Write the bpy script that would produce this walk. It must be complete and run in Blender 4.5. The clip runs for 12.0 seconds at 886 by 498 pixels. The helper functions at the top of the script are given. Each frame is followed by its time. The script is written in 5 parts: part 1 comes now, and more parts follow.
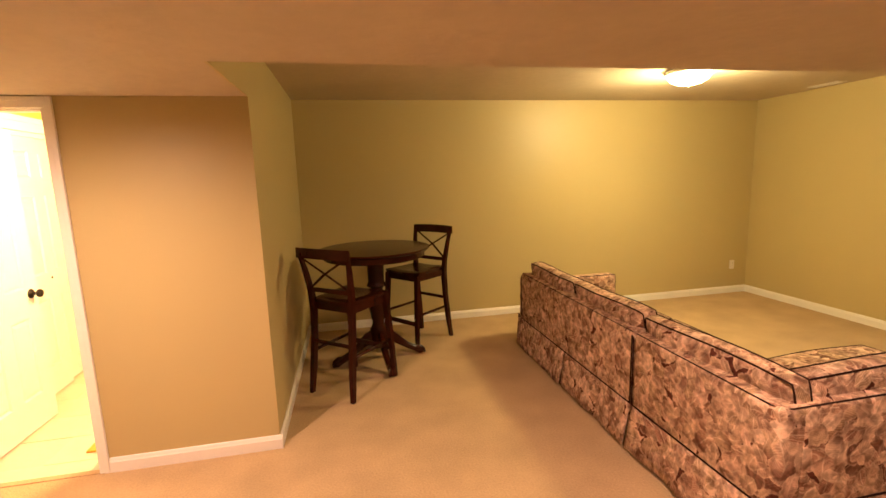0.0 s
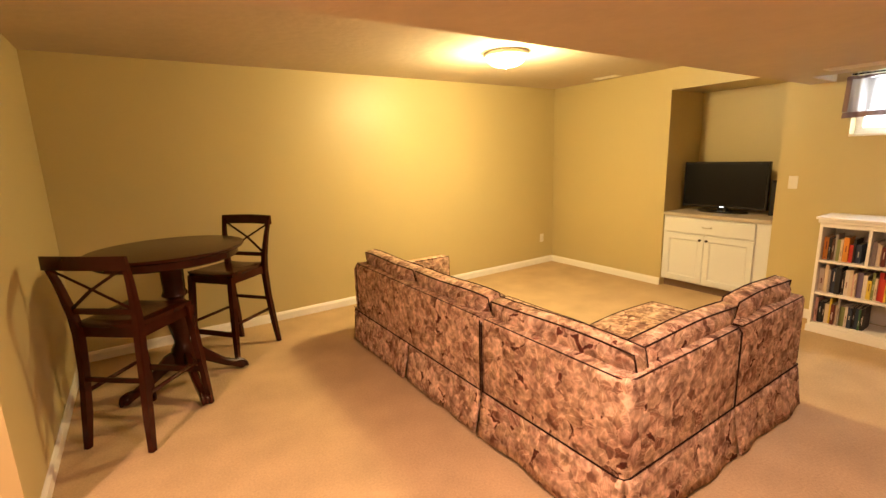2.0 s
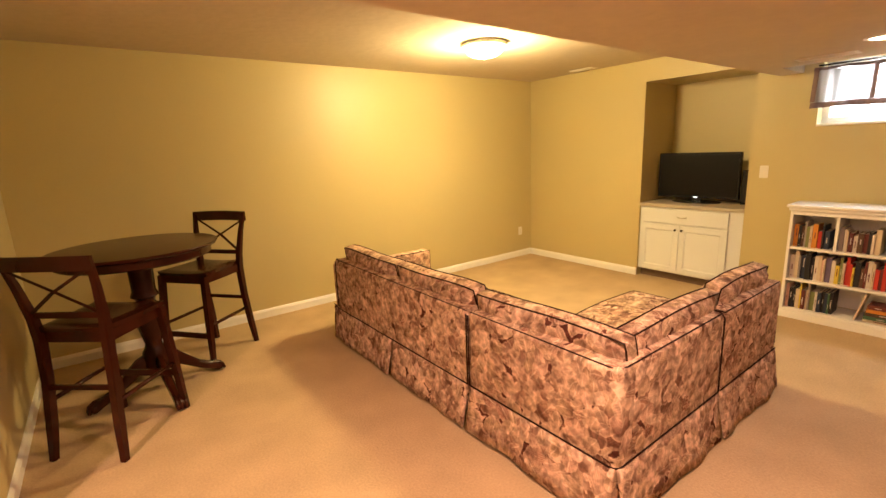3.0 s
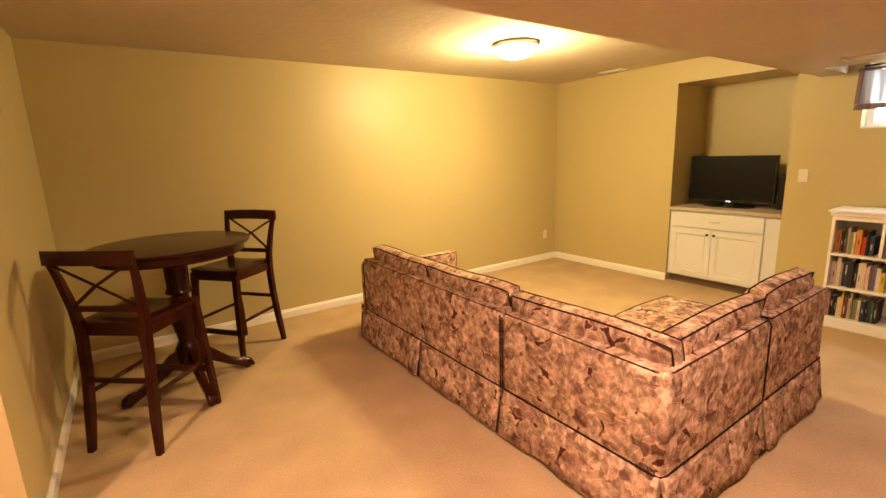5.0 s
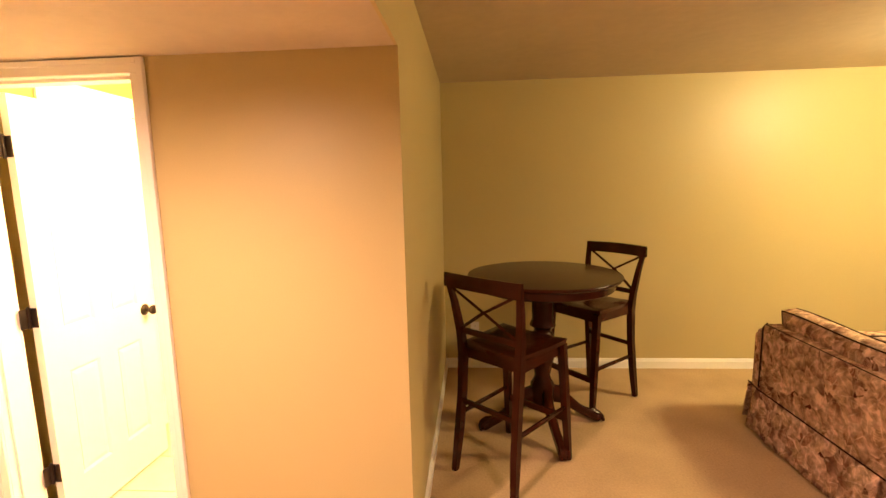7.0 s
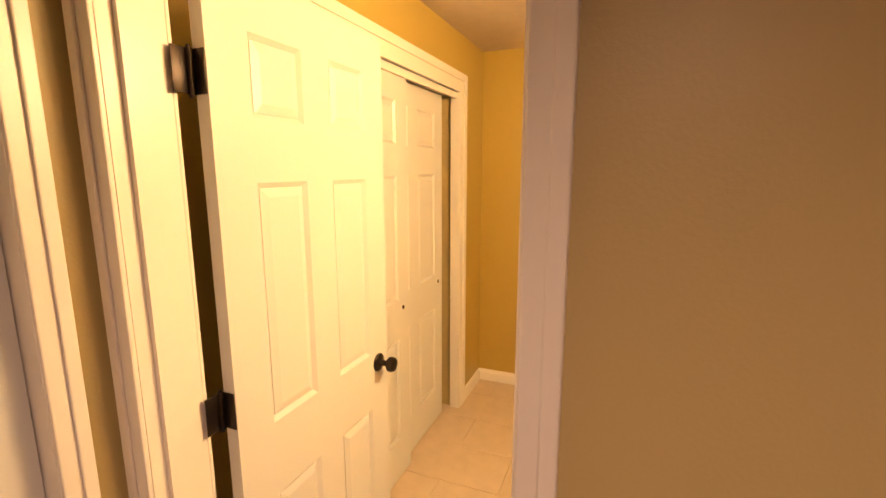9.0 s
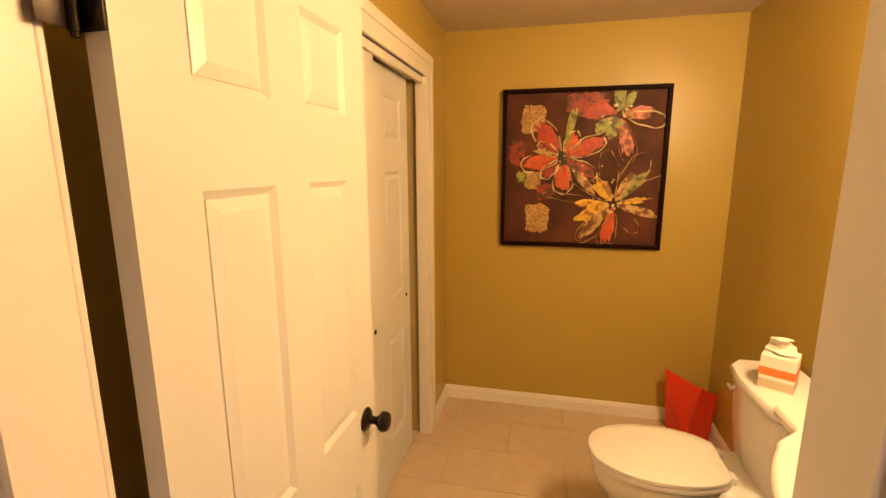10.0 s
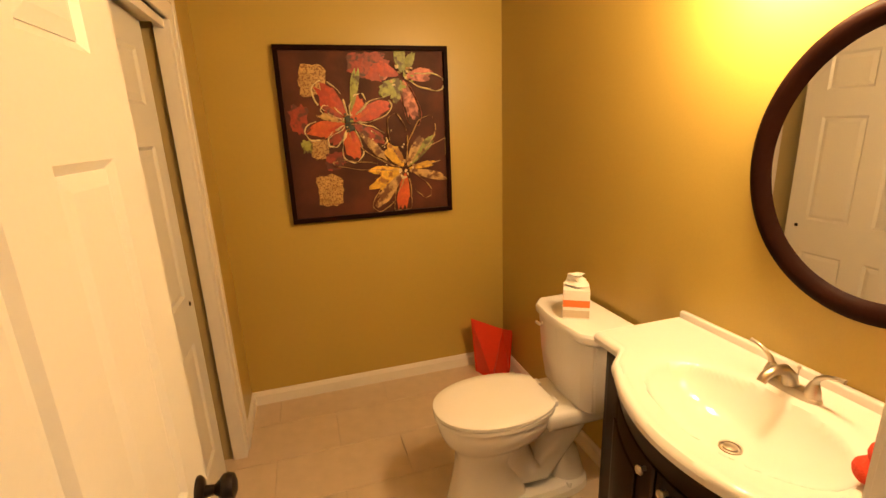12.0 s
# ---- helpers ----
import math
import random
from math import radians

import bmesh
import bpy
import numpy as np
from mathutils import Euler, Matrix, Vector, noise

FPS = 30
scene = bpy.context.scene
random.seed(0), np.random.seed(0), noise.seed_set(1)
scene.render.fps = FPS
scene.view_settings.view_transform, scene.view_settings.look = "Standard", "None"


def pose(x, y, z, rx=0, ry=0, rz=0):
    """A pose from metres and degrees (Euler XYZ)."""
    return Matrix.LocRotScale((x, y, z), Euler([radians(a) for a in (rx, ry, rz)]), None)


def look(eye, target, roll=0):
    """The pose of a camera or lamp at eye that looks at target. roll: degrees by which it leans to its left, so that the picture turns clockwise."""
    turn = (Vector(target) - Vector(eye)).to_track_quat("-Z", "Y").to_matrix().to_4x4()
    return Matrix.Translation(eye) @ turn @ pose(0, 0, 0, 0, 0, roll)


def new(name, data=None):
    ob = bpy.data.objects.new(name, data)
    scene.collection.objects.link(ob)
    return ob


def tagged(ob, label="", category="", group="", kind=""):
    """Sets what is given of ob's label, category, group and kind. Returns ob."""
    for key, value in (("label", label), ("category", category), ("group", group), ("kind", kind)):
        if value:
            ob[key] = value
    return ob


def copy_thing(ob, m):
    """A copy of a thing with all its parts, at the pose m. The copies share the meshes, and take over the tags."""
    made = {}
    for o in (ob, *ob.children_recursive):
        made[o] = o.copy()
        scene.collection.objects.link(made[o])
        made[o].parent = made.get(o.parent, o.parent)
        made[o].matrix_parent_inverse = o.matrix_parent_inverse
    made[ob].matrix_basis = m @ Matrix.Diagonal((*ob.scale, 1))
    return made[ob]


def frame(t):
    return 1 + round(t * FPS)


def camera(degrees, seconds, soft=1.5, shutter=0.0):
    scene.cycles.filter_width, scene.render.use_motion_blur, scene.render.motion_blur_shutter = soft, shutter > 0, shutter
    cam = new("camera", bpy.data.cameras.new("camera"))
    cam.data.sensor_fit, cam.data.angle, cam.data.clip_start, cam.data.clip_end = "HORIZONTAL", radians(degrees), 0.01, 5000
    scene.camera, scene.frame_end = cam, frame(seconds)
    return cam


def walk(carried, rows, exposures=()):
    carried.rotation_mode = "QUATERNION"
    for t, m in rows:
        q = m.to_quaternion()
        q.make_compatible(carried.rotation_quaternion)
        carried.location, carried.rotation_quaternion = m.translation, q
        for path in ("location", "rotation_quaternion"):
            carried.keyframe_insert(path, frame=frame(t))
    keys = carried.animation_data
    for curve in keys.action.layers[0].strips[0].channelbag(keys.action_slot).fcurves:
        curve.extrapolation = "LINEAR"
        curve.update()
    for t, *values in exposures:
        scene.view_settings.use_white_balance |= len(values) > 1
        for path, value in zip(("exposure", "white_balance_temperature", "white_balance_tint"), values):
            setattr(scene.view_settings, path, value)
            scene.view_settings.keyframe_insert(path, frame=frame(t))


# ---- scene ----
cam = camera(88.7, 12.0)
PATH = [
    (0, (0.509, 0.445, 1.621), (0.902, 2.382, 1.311), -1.9),
    (0.5, (0.528, 0.569, 1.63), (1.094, 2.462, 1.32), -1.9),
    (1, (0.547, 0.659, 1.629), (1.314, 2.476, 1.3), -1.8),
    (1.5, (0.572, 0.734, 1.611), (1.525, 2.455, 1.247), -1.8),
    (2, (0.578, 0.796, 1.6), (1.662, 2.427, 1.195), -1.9),
    (2.5, (0.573, 0.841, 1.584), (1.729, 2.415, 1.156), -2.3),
    (4.5, (0.526, 0.895, 1.564), (1.702, 2.455, 1.137), -2.4),
    (5, (0.498, 0.936, 1.554), (1.609, 2.548, 1.145), -2.0),
    (5.5, (0.459, 0.999, 1.554), (1.395, 2.727, 1.183), -2.1),
    (6, (0.417, 1.14, 1.569), (1.087, 2.996, 1.243), -2.9),
    (6.5, (0.393, 1.314, 1.607), (0.668, 3.273, 1.316), -3.0),
    (7, (0.257, 1.531, 1.6), (0.123, 3.508, 1.329), -1.3),
    (7.3, (0.118, 1.694, 1.624), (-0.238, 3.64, 1.332), 0.0),
    (7.5, (0.024, 1.815, 1.619), (-0.473, 3.727, 1.308), 0.4),
    (7.7, (-0.085, 1.945, 1.606), (-0.700, 3.818, 1.277), 0.7),
    (9.3, (-0.999, 2.763, 1.619), (-1.734, 4.59, 1.268), -0.0),
    (9.5, (-1.054, 2.821, 1.616), (-1.743, 4.666, 1.267), -0.1),
    (10, (-1.206, 2.933, 1.622), (-1.649, 4.848, 1.25), -0.2),
    (10.5, (-1.29, 3.033, 1.626), (-1.461, 4.982, 1.211), -0.8),
    (11, (-1.331, 3.095, 1.625), (-1.245, 5.042, 1.18), -2.1),
    (11.5, (-1.372, 3.122, 1.623), (-1.027, 5.031, 1.139), -2.6),
    (12, (-1.401, 3.139, 1.61), (-0.856, 4.992, 1.091), -2.3),
]
EXPOSURES = [(0, 0.86), (1.0, 1.2), (1.5, 1.3), (5.5, 1.25), (6, 1.2), (6.5, 1.35), (7, 1.3), (7.5, 1.0), (9.3, -0.95), (10, -1.15), (10.5, -1.28), (12, -1.3)]
walk(cam, [(t, look(*p)) for t, *p in PATH], EXPOSURES)

# ---- world, sun, large lights ----
world = bpy.data.worlds.new("world")
scene.world = world
world.use_nodes = True
wn = world.node_tree.nodes
sky = wn.new("ShaderNodeTexSky")
sky.sky_type = "NISHITA"
sky.sun_disc = False
sky.sun_elevation, sky.sun_rotation = radians(40), radians(60)
wn["Background"].inputs["Strength"].default_value = 0.12
world.node_tree.links.new(sky.outputs[0], wn["Background"].inputs["Color"])
sun = new("sun", bpy.data.lights.new("sun", "SUN"))
sun.data.energy, sun.data.angle, sun.data.color = 3.0, radians(0.5), (1, 0.95, 0.88)
sun.matrix_world = look((12, 4, 10), (0, 0, 0))

# true sizes of the rooms, metres
XR, YB, HI, LO = 5.60, 5.41, 2.45, 2.10
YP, YS = 3.20, 2.45
BX0, BX1, BY1, BH = -1.86, -0.19, 5.84, 2.41
HX, YN = -1.81, -2.2
DX0, DX1 = -1.735, -0.994
DOORH = 2.04


def lamp(name, kind, place, energy, color, target=None, size=0.1, spot=None, blend=0.6):
    d = bpy.data.lights.new(name, kind)
    d.energy, d.color = energy, color
    if kind == "AREA":
        d.shape, d.size = "DISK", size
    else:
        d.shadow_soft_size = size
    if spot:
        d.spot_size, d.spot_blend = radians(spot), blend
    o = new(name, d)
    o.matrix_world = look(place, target) if target else Matrix.Translation(place)
    return o


WARM_A = (1.0, 0.75, 0.35)
WARM_F = (1.0, 0.60, 0.43)
WARM_B = (1.0, 0.63, 0.30)
lamp("dome_lamp_light", "POINT", (3.38, 3.93, 2.26), 60, WARM_A, size=0.14)
lamp("dome_lamp_beam", "SPOT", (3.38, 3.93, 2.29), 40, WARM_A, target=(3.38, 3.931, 0), size=0.16, spot=176, blend=1.0)
# Third has a fixture; first two are inferred; last two are added fill lamps.
for x, y, e in ((-0.74, 2.10, 140), (1.60, 1.25, 112), (4.25, 1.53, 9), (2.9, -1.2, 22), (0.2, -1.3, 24)):
    lamp("can_and_fill_beam", "SPOT", (x, y, 2.085), e, WARM_F, target=(x, y + 0.001, 0), size=0.05, spot=174, blend=0.9)
for y, e in ((3.52, 22), (3.80, 50), (4.08, 122)):
    lamp("vanity_lamp_light", "POINT", (-0.32, y, 2.04), e, WARM_B, size=0.06)
lamp("window_light", "AREA", (5.72, 1.65, 1.95), 12, (0.75, 0.85, 1.0), target=(4.0, 1.4, 1.0), size=0.5)


# ---- materials ----
def mat(name, color, rough=0.6, metal=0.0, bump=0.0, scale=40.0, vary=0.06, coat=0.0, big=2.0, spec=0.5, detail=4.0):
    m = bpy.data.materials.new(name)
    m.use_nodes = True
    n, l = m.node_tree.nodes, m.node_tree.links
    b = n["Principled BSDF"]
    b.inputs["Roughness"].default_value, b.inputs["Metallic"].default_value = rough, metal
    b.inputs["Coat Weight"].default_value = coat
    b.inputs["Coat Roughness"].default_value = 0.12
    b.inputs["Specular IOR Level"].default_value = spec
    tc = n.new("ShaderNodeTexCoord")
    small, large = n.new("ShaderNodeTexNoise"), n.new("ShaderNodeTexNoise")
    small.inputs["Scale"].default_value, large.inputs["Scale"].default_value = scale, big
    small.inputs["Detail"].default_value = detail
    for t in (small, large):
        l.new(tc.outputs["Object"], t.inputs["Vector"])
    add = n.new("ShaderNodeMath")
    l.new(small.outputs["Fac"], add.inputs[0]), l.new(large.outputs["Fac"], add.inputs[1])
    ramp = n.new("ShaderNodeMapRange")
    ramp.inputs["From Min"].default_value, ramp.inputs["From Max"].default_value = 0.6, 1.4
    ramp.inputs["To Min"].default_value, ramp.inputs["To Max"].default_value = 1 - vary, 1 + vary
    l.new(add.outputs[0], ramp.inputs["Value"])
    mix = n.new("ShaderNodeVectorMath")
    mix.operation = "SCALE"
    mix.inputs[0].default_value = color
    l.new(ramp.outputs[0], mix.inputs["Scale"])
    l.new(mix.outputs[0], b.inputs["Base Color"])
    if bump:
        bp = n.new("ShaderNodeBump")
        bp.inputs["Strength"].default_value, bp.inputs["Distance"].default_value = bump, 0.004
        l.new(small.outputs["Fac"], bp.inputs["Height"])
        l.new(bp.outputs[0], b.inputs["Normal"])
    return m


def glow(name, color, strength):
    m = bpy.data.materials.new(name)
    m.use_nodes = True
    b = m.node_tree.nodes["Principled BSDF"]
    b.inputs["Base Color"].default_value = (*color, 1)
    b.inputs["Emission Color"].default_value = (*color, 1)
    b.inputs["Emission Strength"].default_value = strength
    return m


WALL = mat("khaki_wall_paint", (0.49, 0.40, 0.19), 0.44, bump=0.12, scale=160, vary=0.03, big=1.2)
BATHWALL = mat("mustard_wall_paint", (0.45, 0.335, 0.080), 0.34, bump=0.12, scale=160, vary=0.03, big=1.2)
CEIL = mat("ceiling_paint", (0.55, 0.47, 0.36), 0.85, bump=1.0, scale=15, vary=0.06, detail=6)
TRIM = mat("white_trim_paint", (0.80, 0.77, 0.72), 0.35, vary=0.02, bump=0.05)
DOORP = mat("white_door_paint", (0.66, 0.67, 0.66), 0.35, vary=0.02, bump=0.06, scale=90)
CARPET = mat("beige_carpet", (0.46, 0.33, 0.188), 0.95, bump=1.0, scale=80, vary=0.17, big=3.0, spec=0.1, detail=8)
TILE = mat("beige_floor_tile", (0.62, 0.51, 0.38), 0.35, bump=0.1, scale=12, vary=0.10)
GROUT = mat("pale_grout", (0.56, 0.48, 0.38), 0.85, vary=0.08)
WOOD = mat("dark_cherry_wood", (0.034, 0.0070, 0.0030), 0.22, vary=0.35, scale=9, spec=0.22)
BRONZE = mat("oil_rubbed_bronze", (0.03, 0.022, 0.018), 0.35, metal=0.7)
BLACK = mat("black_plastic", (0.008, 0.008, 0.009), 0.25)
CERAMIC = mat("white_ceramic", (0.84, 0.83, 0.81), 0.08, vary=0.01, spec=0.6)


# ---- helpers for meshes ----
def part(name, bm, material, parent=None, label="", smooth=False):
    me = bpy.data.meshes.new(name)
    bmesh.ops.recalc_face_normals(bm, faces=bm.faces)
    if smooth:
        for f in bm.faces:
            f.smooth = True
    bm.to_mesh(me)
    bm.free()
    if smooth:
        me.set_sharp_from_angle(angle=radians(38))
    me.materials.append(material)
    ob = new(name, me)
    if parent is not None:
        ob.parent = parent
    return tagged(ob, label)


def thing(name, place, label, category, group="", turn=0):
    ob = new(name)
    ob.empty_display_size = 0.1
    ob.matrix_world = pose(*place, 0, 0, turn)
    return tagged(ob, label, category, group)


def box(bm, x0, y0, z0, x1, y1, z1, bevel=0.0, segs=2):
    m = Matrix.Translation(((x0 + x1) / 2, (y0 + y1) / 2, (z0 + z1) / 2)) @ Matrix.Diagonal((abs(x1 - x0), abs(y1 - y0), abs(z1 - z0), 1))
    tmp = bmesh.new()
    bmesh.ops.create_cube(tmp, size=1, matrix=m)
    if bevel:
        bmesh.ops.bevel(tmp, geom=tmp.edges[:], offset=bevel, segments=segs, affect="EDGES", profile=0.5)
    merge(bm, tmp)
    return bm


def merge(bm, tmp, m=None):
    off = [bm.verts.new((m @ v.co) if m else v.co) for v in tmp.verts]
    tmp.verts.index_update()
    for f in tmp.faces:
        nf = bm.faces.new([off[v.index] for v in f.verts])
        nf.smooth = f.smooth
    tmp.free()


def bx(*a, **k):
    return box(bmesh.new(), *a, **k)


def structure(name, boxes, material, bevel=0.0, label=""):
    bm = bmesh.new()
    for b in boxes:
        box(bm, *b, bevel=bevel)
    return tagged(part(name, bm, material), label, kind="structure")


def tube(bm, pts, r, sides=8, closed=False, radii=None):
    pts = [Vector(p) for p in pts]
    n = len(pts)
    rings, up = [], None
    for i, p in enumerate(pts):
        a = pts[i - 1] if (i or closed) else p
        b = pts[(i + 1) % n] if (i < n - 1 or closed) else p
        t = (b - a).normalized()
        if up is None:
            up = t.orthogonal().normalized()
        up = (up - t * up.dot(t)).normalized()
        side = t.cross(up)
        rr = radii[i] if radii else r
        rings.append([bm.verts.new(p + (up * math.cos(k * math.tau / sides) + side * math.sin(k * math.tau / sides)) * rr) for k in range(sides)])
    for i in range(n if closed else n - 1):
        a, b = rings[i], rings[(i + 1) % n]
        for k in range(sides):
            f = bm.faces.new((a[k], a[(k + 1) % sides], b[(k + 1) % sides], b[k]))
            f.smooth = True
    if not closed:
        bm.faces.new(rings[0][::-1]), bm.faces.new(rings[-1])
    return bm


def lathe(bm, profile, place=(0, 0, 0), sides=32, sx=1.0, sy=1.0, cap=True):
    rings = []
    for r, z in profile:
        rings.append([bm.verts.new((place[0] + sx * r * math.cos(k * math.tau / sides), place[1] + sy * r * math.sin(k * math.tau / sides), place[2] + z)) for k in range(sides)])
    for a, b in zip(rings, rings[1:]):
        for k in range(sides):
            f = bm.faces.new((a[k], a[(k + 1) % sides], b[(k + 1) % sides], b[k]))
            f.smooth = True
    if cap:
        bm.faces.new(rings[0][::-1]), bm.faces.new(rings[-1])
    return bm


# ---- structure ----
T = 0.13
structure("floor_carpet", [(HX - T, YN - T, -0.10, XR + 0.6, YP, 0), (-0.19, YP, -0.10, XR + 0.6, YB + T, 0)], CARPET, label="beige short pile carpet, slightly worn")
NY0, NY1, NZ = 2.62, 3.71, 2.22
WY0, WY1, WZ0, WZ1 = 1.15, 2.14, 1.665, 2.17
XO = XR + 0.20
structure("wall_back", [(-0.09, YB, 0, XR + 0.9, YB + T, HI)], WALL)
structure("wall_alcove", [(-0.09, YP + T, 0, 0, YB, HI)], WALL)
structure("wall_bath_side", [(BX1, YP + T, 0, -0.09, YB + T, HI)], BATHWALL)
structure("wall_pier", [(DX1 + 0.02, YP, 0, 0, YP + T, HI), (HX, YP, DOORH + 0.03, DX1 + 0.02, YP + T, HI), (BX0 - T, YP, 0, DX0 - 0.02, YP + T, HI)], WALL)
structure("wall_right", [(XR, NY1, 0, XO, YB, HI), (XR, NY0, NZ, XO, NY1, HI), (XR, WY1, 0, XO, NY0, HI), (XR, WY0, 0, XO, WY1, WZ0), (XR, WY0, WZ1, XO, WY1, HI), (XR, YN, 0, XO, WY0, HI)], WALL)
structure("wall_niche", [(XO, NY1, 0, XR + 0.68, NY1 + 0.1, NZ), (XO, NY0 - 0.1, 0, XR + 0.68, NY0, NZ), (XR + 0.68, NY0 - 0.1, 0, XR + 0.78, NY1 + 0.1, NZ), (XO, NY0 - 0.1, NZ, XR + 0.78, NY1 + 0.1, NZ + 0.1)], WALL)
HD0, HD1 = 2.33, 3.08
structure("wall_hall", [(HX - T, HD1 + 0.02, 0, HX, YP, HI), (HX - T, HD0 - 0.02, DOORH + 0.03, HX, HD1 + 0.02, HI), (HX - T, YN, 0, HX, HD0 - 0.02, HI)], WALL)
structure("wall_near", [(HX - T, YN - T, 0, XO, YN, HI)], WALL)
PX, PY = 5.05, 2.27
structure("ceiling_low", [(HX - T, YN, LO, PX, YS, HI), (PX, PY, LO, XR, YS, HI), (HX - T, YS, LO, -0.012, YP, HI), (PX, YN, LO, XR, 0.75, HI)], CEIL, label="cream textured low ceiling")
structure("wall_soffit", [(-0.012, YS, LO, 0, YP, HI)], WALL)
structure("ceiling_high", [(BX1, YS, HI, XR + 0.8, YB + T, HI + 0.1), (HX - T, YN - T, HI, XR + 0.8, YS, HI + 0.1), (HX - T, YS, HI, BX1, YP, HI + 0.1)], CEIL, label="cream textured ceiling")
CY0, CY1, CZ = 3.78, 5.37, 2.07
structure("wall_bath_left", [(BX0 - T, YP + T, 0, BX0, CY0, HI), (BX0 - T, CY0, CZ, BX0, CY1, HI), (BX0 - 0.06, CY1, 0, BX0, BY1, HI)], BATHWALL)
structure("wall_bath_back", [(BX0 - T, BY1, 0, 0, BY1 + T, HI)], BATHWALL)
structure("wall_bath_right", [(BX1, YB + T, 0, 0, BY1, HI)], BATHWALL)
structure("wall_closet", [(-2.62, CY0 - 0.1, 0, -2.52, CY1 + 0.1, HI), (-2.52, CY0 - 0.1, 0, BX0 - T, CY0, HI), (-2.52, CY1, 0, BX0 - 0.06, CY1 + 0.1, HI), (-2.52, CY0, 2.35, BX0 - T, CY1, HI)], WALL)
structure("ceiling_bath", [(BX0, YP + T, BH, BX1, BY1, BH + 0.1)], CEIL)
structure("floor_bath", [(BX0 - 0.8, YP, -0.10, BX1, BY1 + T, -0.006)], GROUT)


# ---- more materials ----
def leaf_fabric():
    """Overlapping round leaves with fine veins on a dark red ground, in several layers."""
    m = bpy.data.materials.new("leaf_print_fabric")
    m.use_nodes = True
    n, l = m.node_tree.nodes, m.node_tree.links
    b = n["Principled BSDF"]
    b.inputs["Roughness"].default_value = 0.92
    b.inputs["Specular IOR Level"].default_value = 0.12

    def math_node(op, a, c=None):
        q = n.new("ShaderNodeMath")
        q.operation = op
        for i, v in enumerate((a, c)):
            if v is None:
                continue
            if isinstance(v, (int, float)):
                q.inputs[i].default_value = v
            else:
                l.new(v, q.inputs[i])
        return q.outputs[0]

    def spread(v, lo, hi):
        q = n.new("ShaderNodeMapRange")
        q.inputs["From Min"].default_value, q.inputs["From Max"].default_value = lo, hi
        l.new(v, q.inputs["Value"])
        return q.outputs[0]

    def blend(f, a, c):
        q = n.new("ShaderNodeMix")
        q.data_type = "RGBA"
        if isinstance(f, float):
            q.inputs[0].default_value = f
        else:
            l.new(f, q.inputs[0])
        for i, v in ((6, a), (7, c)):
            if isinstance(v, tuple):
                q.inputs[i].default_value = v
            else:
                l.new(v, q.inputs[i])
        return q.outputs[2]
    tc = n.new("ShaderNodeTexCoord")
    warp = n.new("ShaderNodeTexNoise")
    warp.inputs["Scale"].default_value, warp.inputs["Detail"].default_value = 11, 2
    l.new(tc.outputs["Object"], warp.inputs["Vector"])
    wv = n.new("ShaderNodeVectorMath")
    wv.operation = "MULTIPLY_ADD"
    wv.inputs[1].default_value = (0.03, 0.03, 0.03)
    l.new(warp.outputs["Color"], wv.inputs[0]), l.new(tc.outputs["Object"], wv.inputs[2])
    fray = n.new("ShaderNodeTexNoise")
    fray.inputs["Scale"].default_value, fray.inputs["Detail"].default_value = 38, 3
    l.new(tc.outputs["Object"], fray.inputs["Vector"])
    jag = math_node("MULTIPLY", math_node("SUBTRACT", fray.outputs["Fac"], 0.5), 0.34)
    col = (0.070, 0.022, 0.015, 1)
    for scale, off, radius in ((9.5, 0.0, 0.80), (8.2, 3.71, 0.62), (9.8, 5.3, 0.54), (8.6, 7.13, 0.50), (11.5, 9.4, 0.42)):
        mp = n.new("ShaderNodeVectorMath")
        mp.operation = "ADD"
        mp.inputs[1].default_value = (off, off * 0.7, off * 1.3)
        l.new(wv.outputs[0], mp.inputs[0])
        vor = n.new("ShaderNodeTexVoronoi")
        vor.inputs["Scale"].default_value = scale
        l.new(mp.outputs[0], vor.inputs["Vector"])
        loc = n.new("ShaderNodeVectorMath")
        loc.operation = "SUBTRACT"
        l.new(mp.outputs[0], loc.inputs[0]), l.new(vor.outputs["Position"], loc.inputs[1])
        rot = n.new("ShaderNodeVectorRotate")
        rot.rotation_type = "EULER_XYZ"
        ang = n.new("ShaderNodeVectorMath")
        ang.operation = "SCALE"
        ang.inputs["Scale"].default_value = 6.28
        l.new(vor.outputs["Color"], ang.inputs[0])
        l.new(loc.outputs[0], rot.inputs["Vector"]), l.new(ang.outputs[0], rot.inputs["Rotation"])
        sep = n.new("ShaderNodeSeparateXYZ")
        l.new(rot.outputs[0], sep.inputs[0])
        side = math_node("ABSOLUTE", sep.outputs[0])
        wave = math_node("SINE", math_node("MULTIPLY", math_node("ADD", math_node("MULTIPLY", side, 0.9), sep.outputs[1]), 820.0))
        vein = spread(wave, 0.2, 0.9)
        rib = spread(side, 0.0035, 0.0014)
        hue = n.new("ShaderNodeValToRGB")
        e = hue.color_ramp.elements
        e[0].position, e[0].color = 0.0, (0.17, 0.065, 0.042, 1)
        e[1].position, e[1].color = 1.0, (0.55, 0.37, 0.26, 1)
        for p, c in ((0.15, (0.44, 0.28, 0.18, 1)), (0.38, (0.26, 0.165, 0.092, 1)), (0.55, (0.47, 0.29, 0.21, 1)), (0.72, (0.25, 0.13, 0.08, 1)), (0.86, (0.37, 0.245, 0.165, 1))):
            x = e.new(p)
            x.color = c
        hs = n.new("ShaderNodeSeparateColor")
        l.new(vor.outputs["Color"], hs.inputs[0]), l.new(hs.outputs[1], hue.inputs[0])
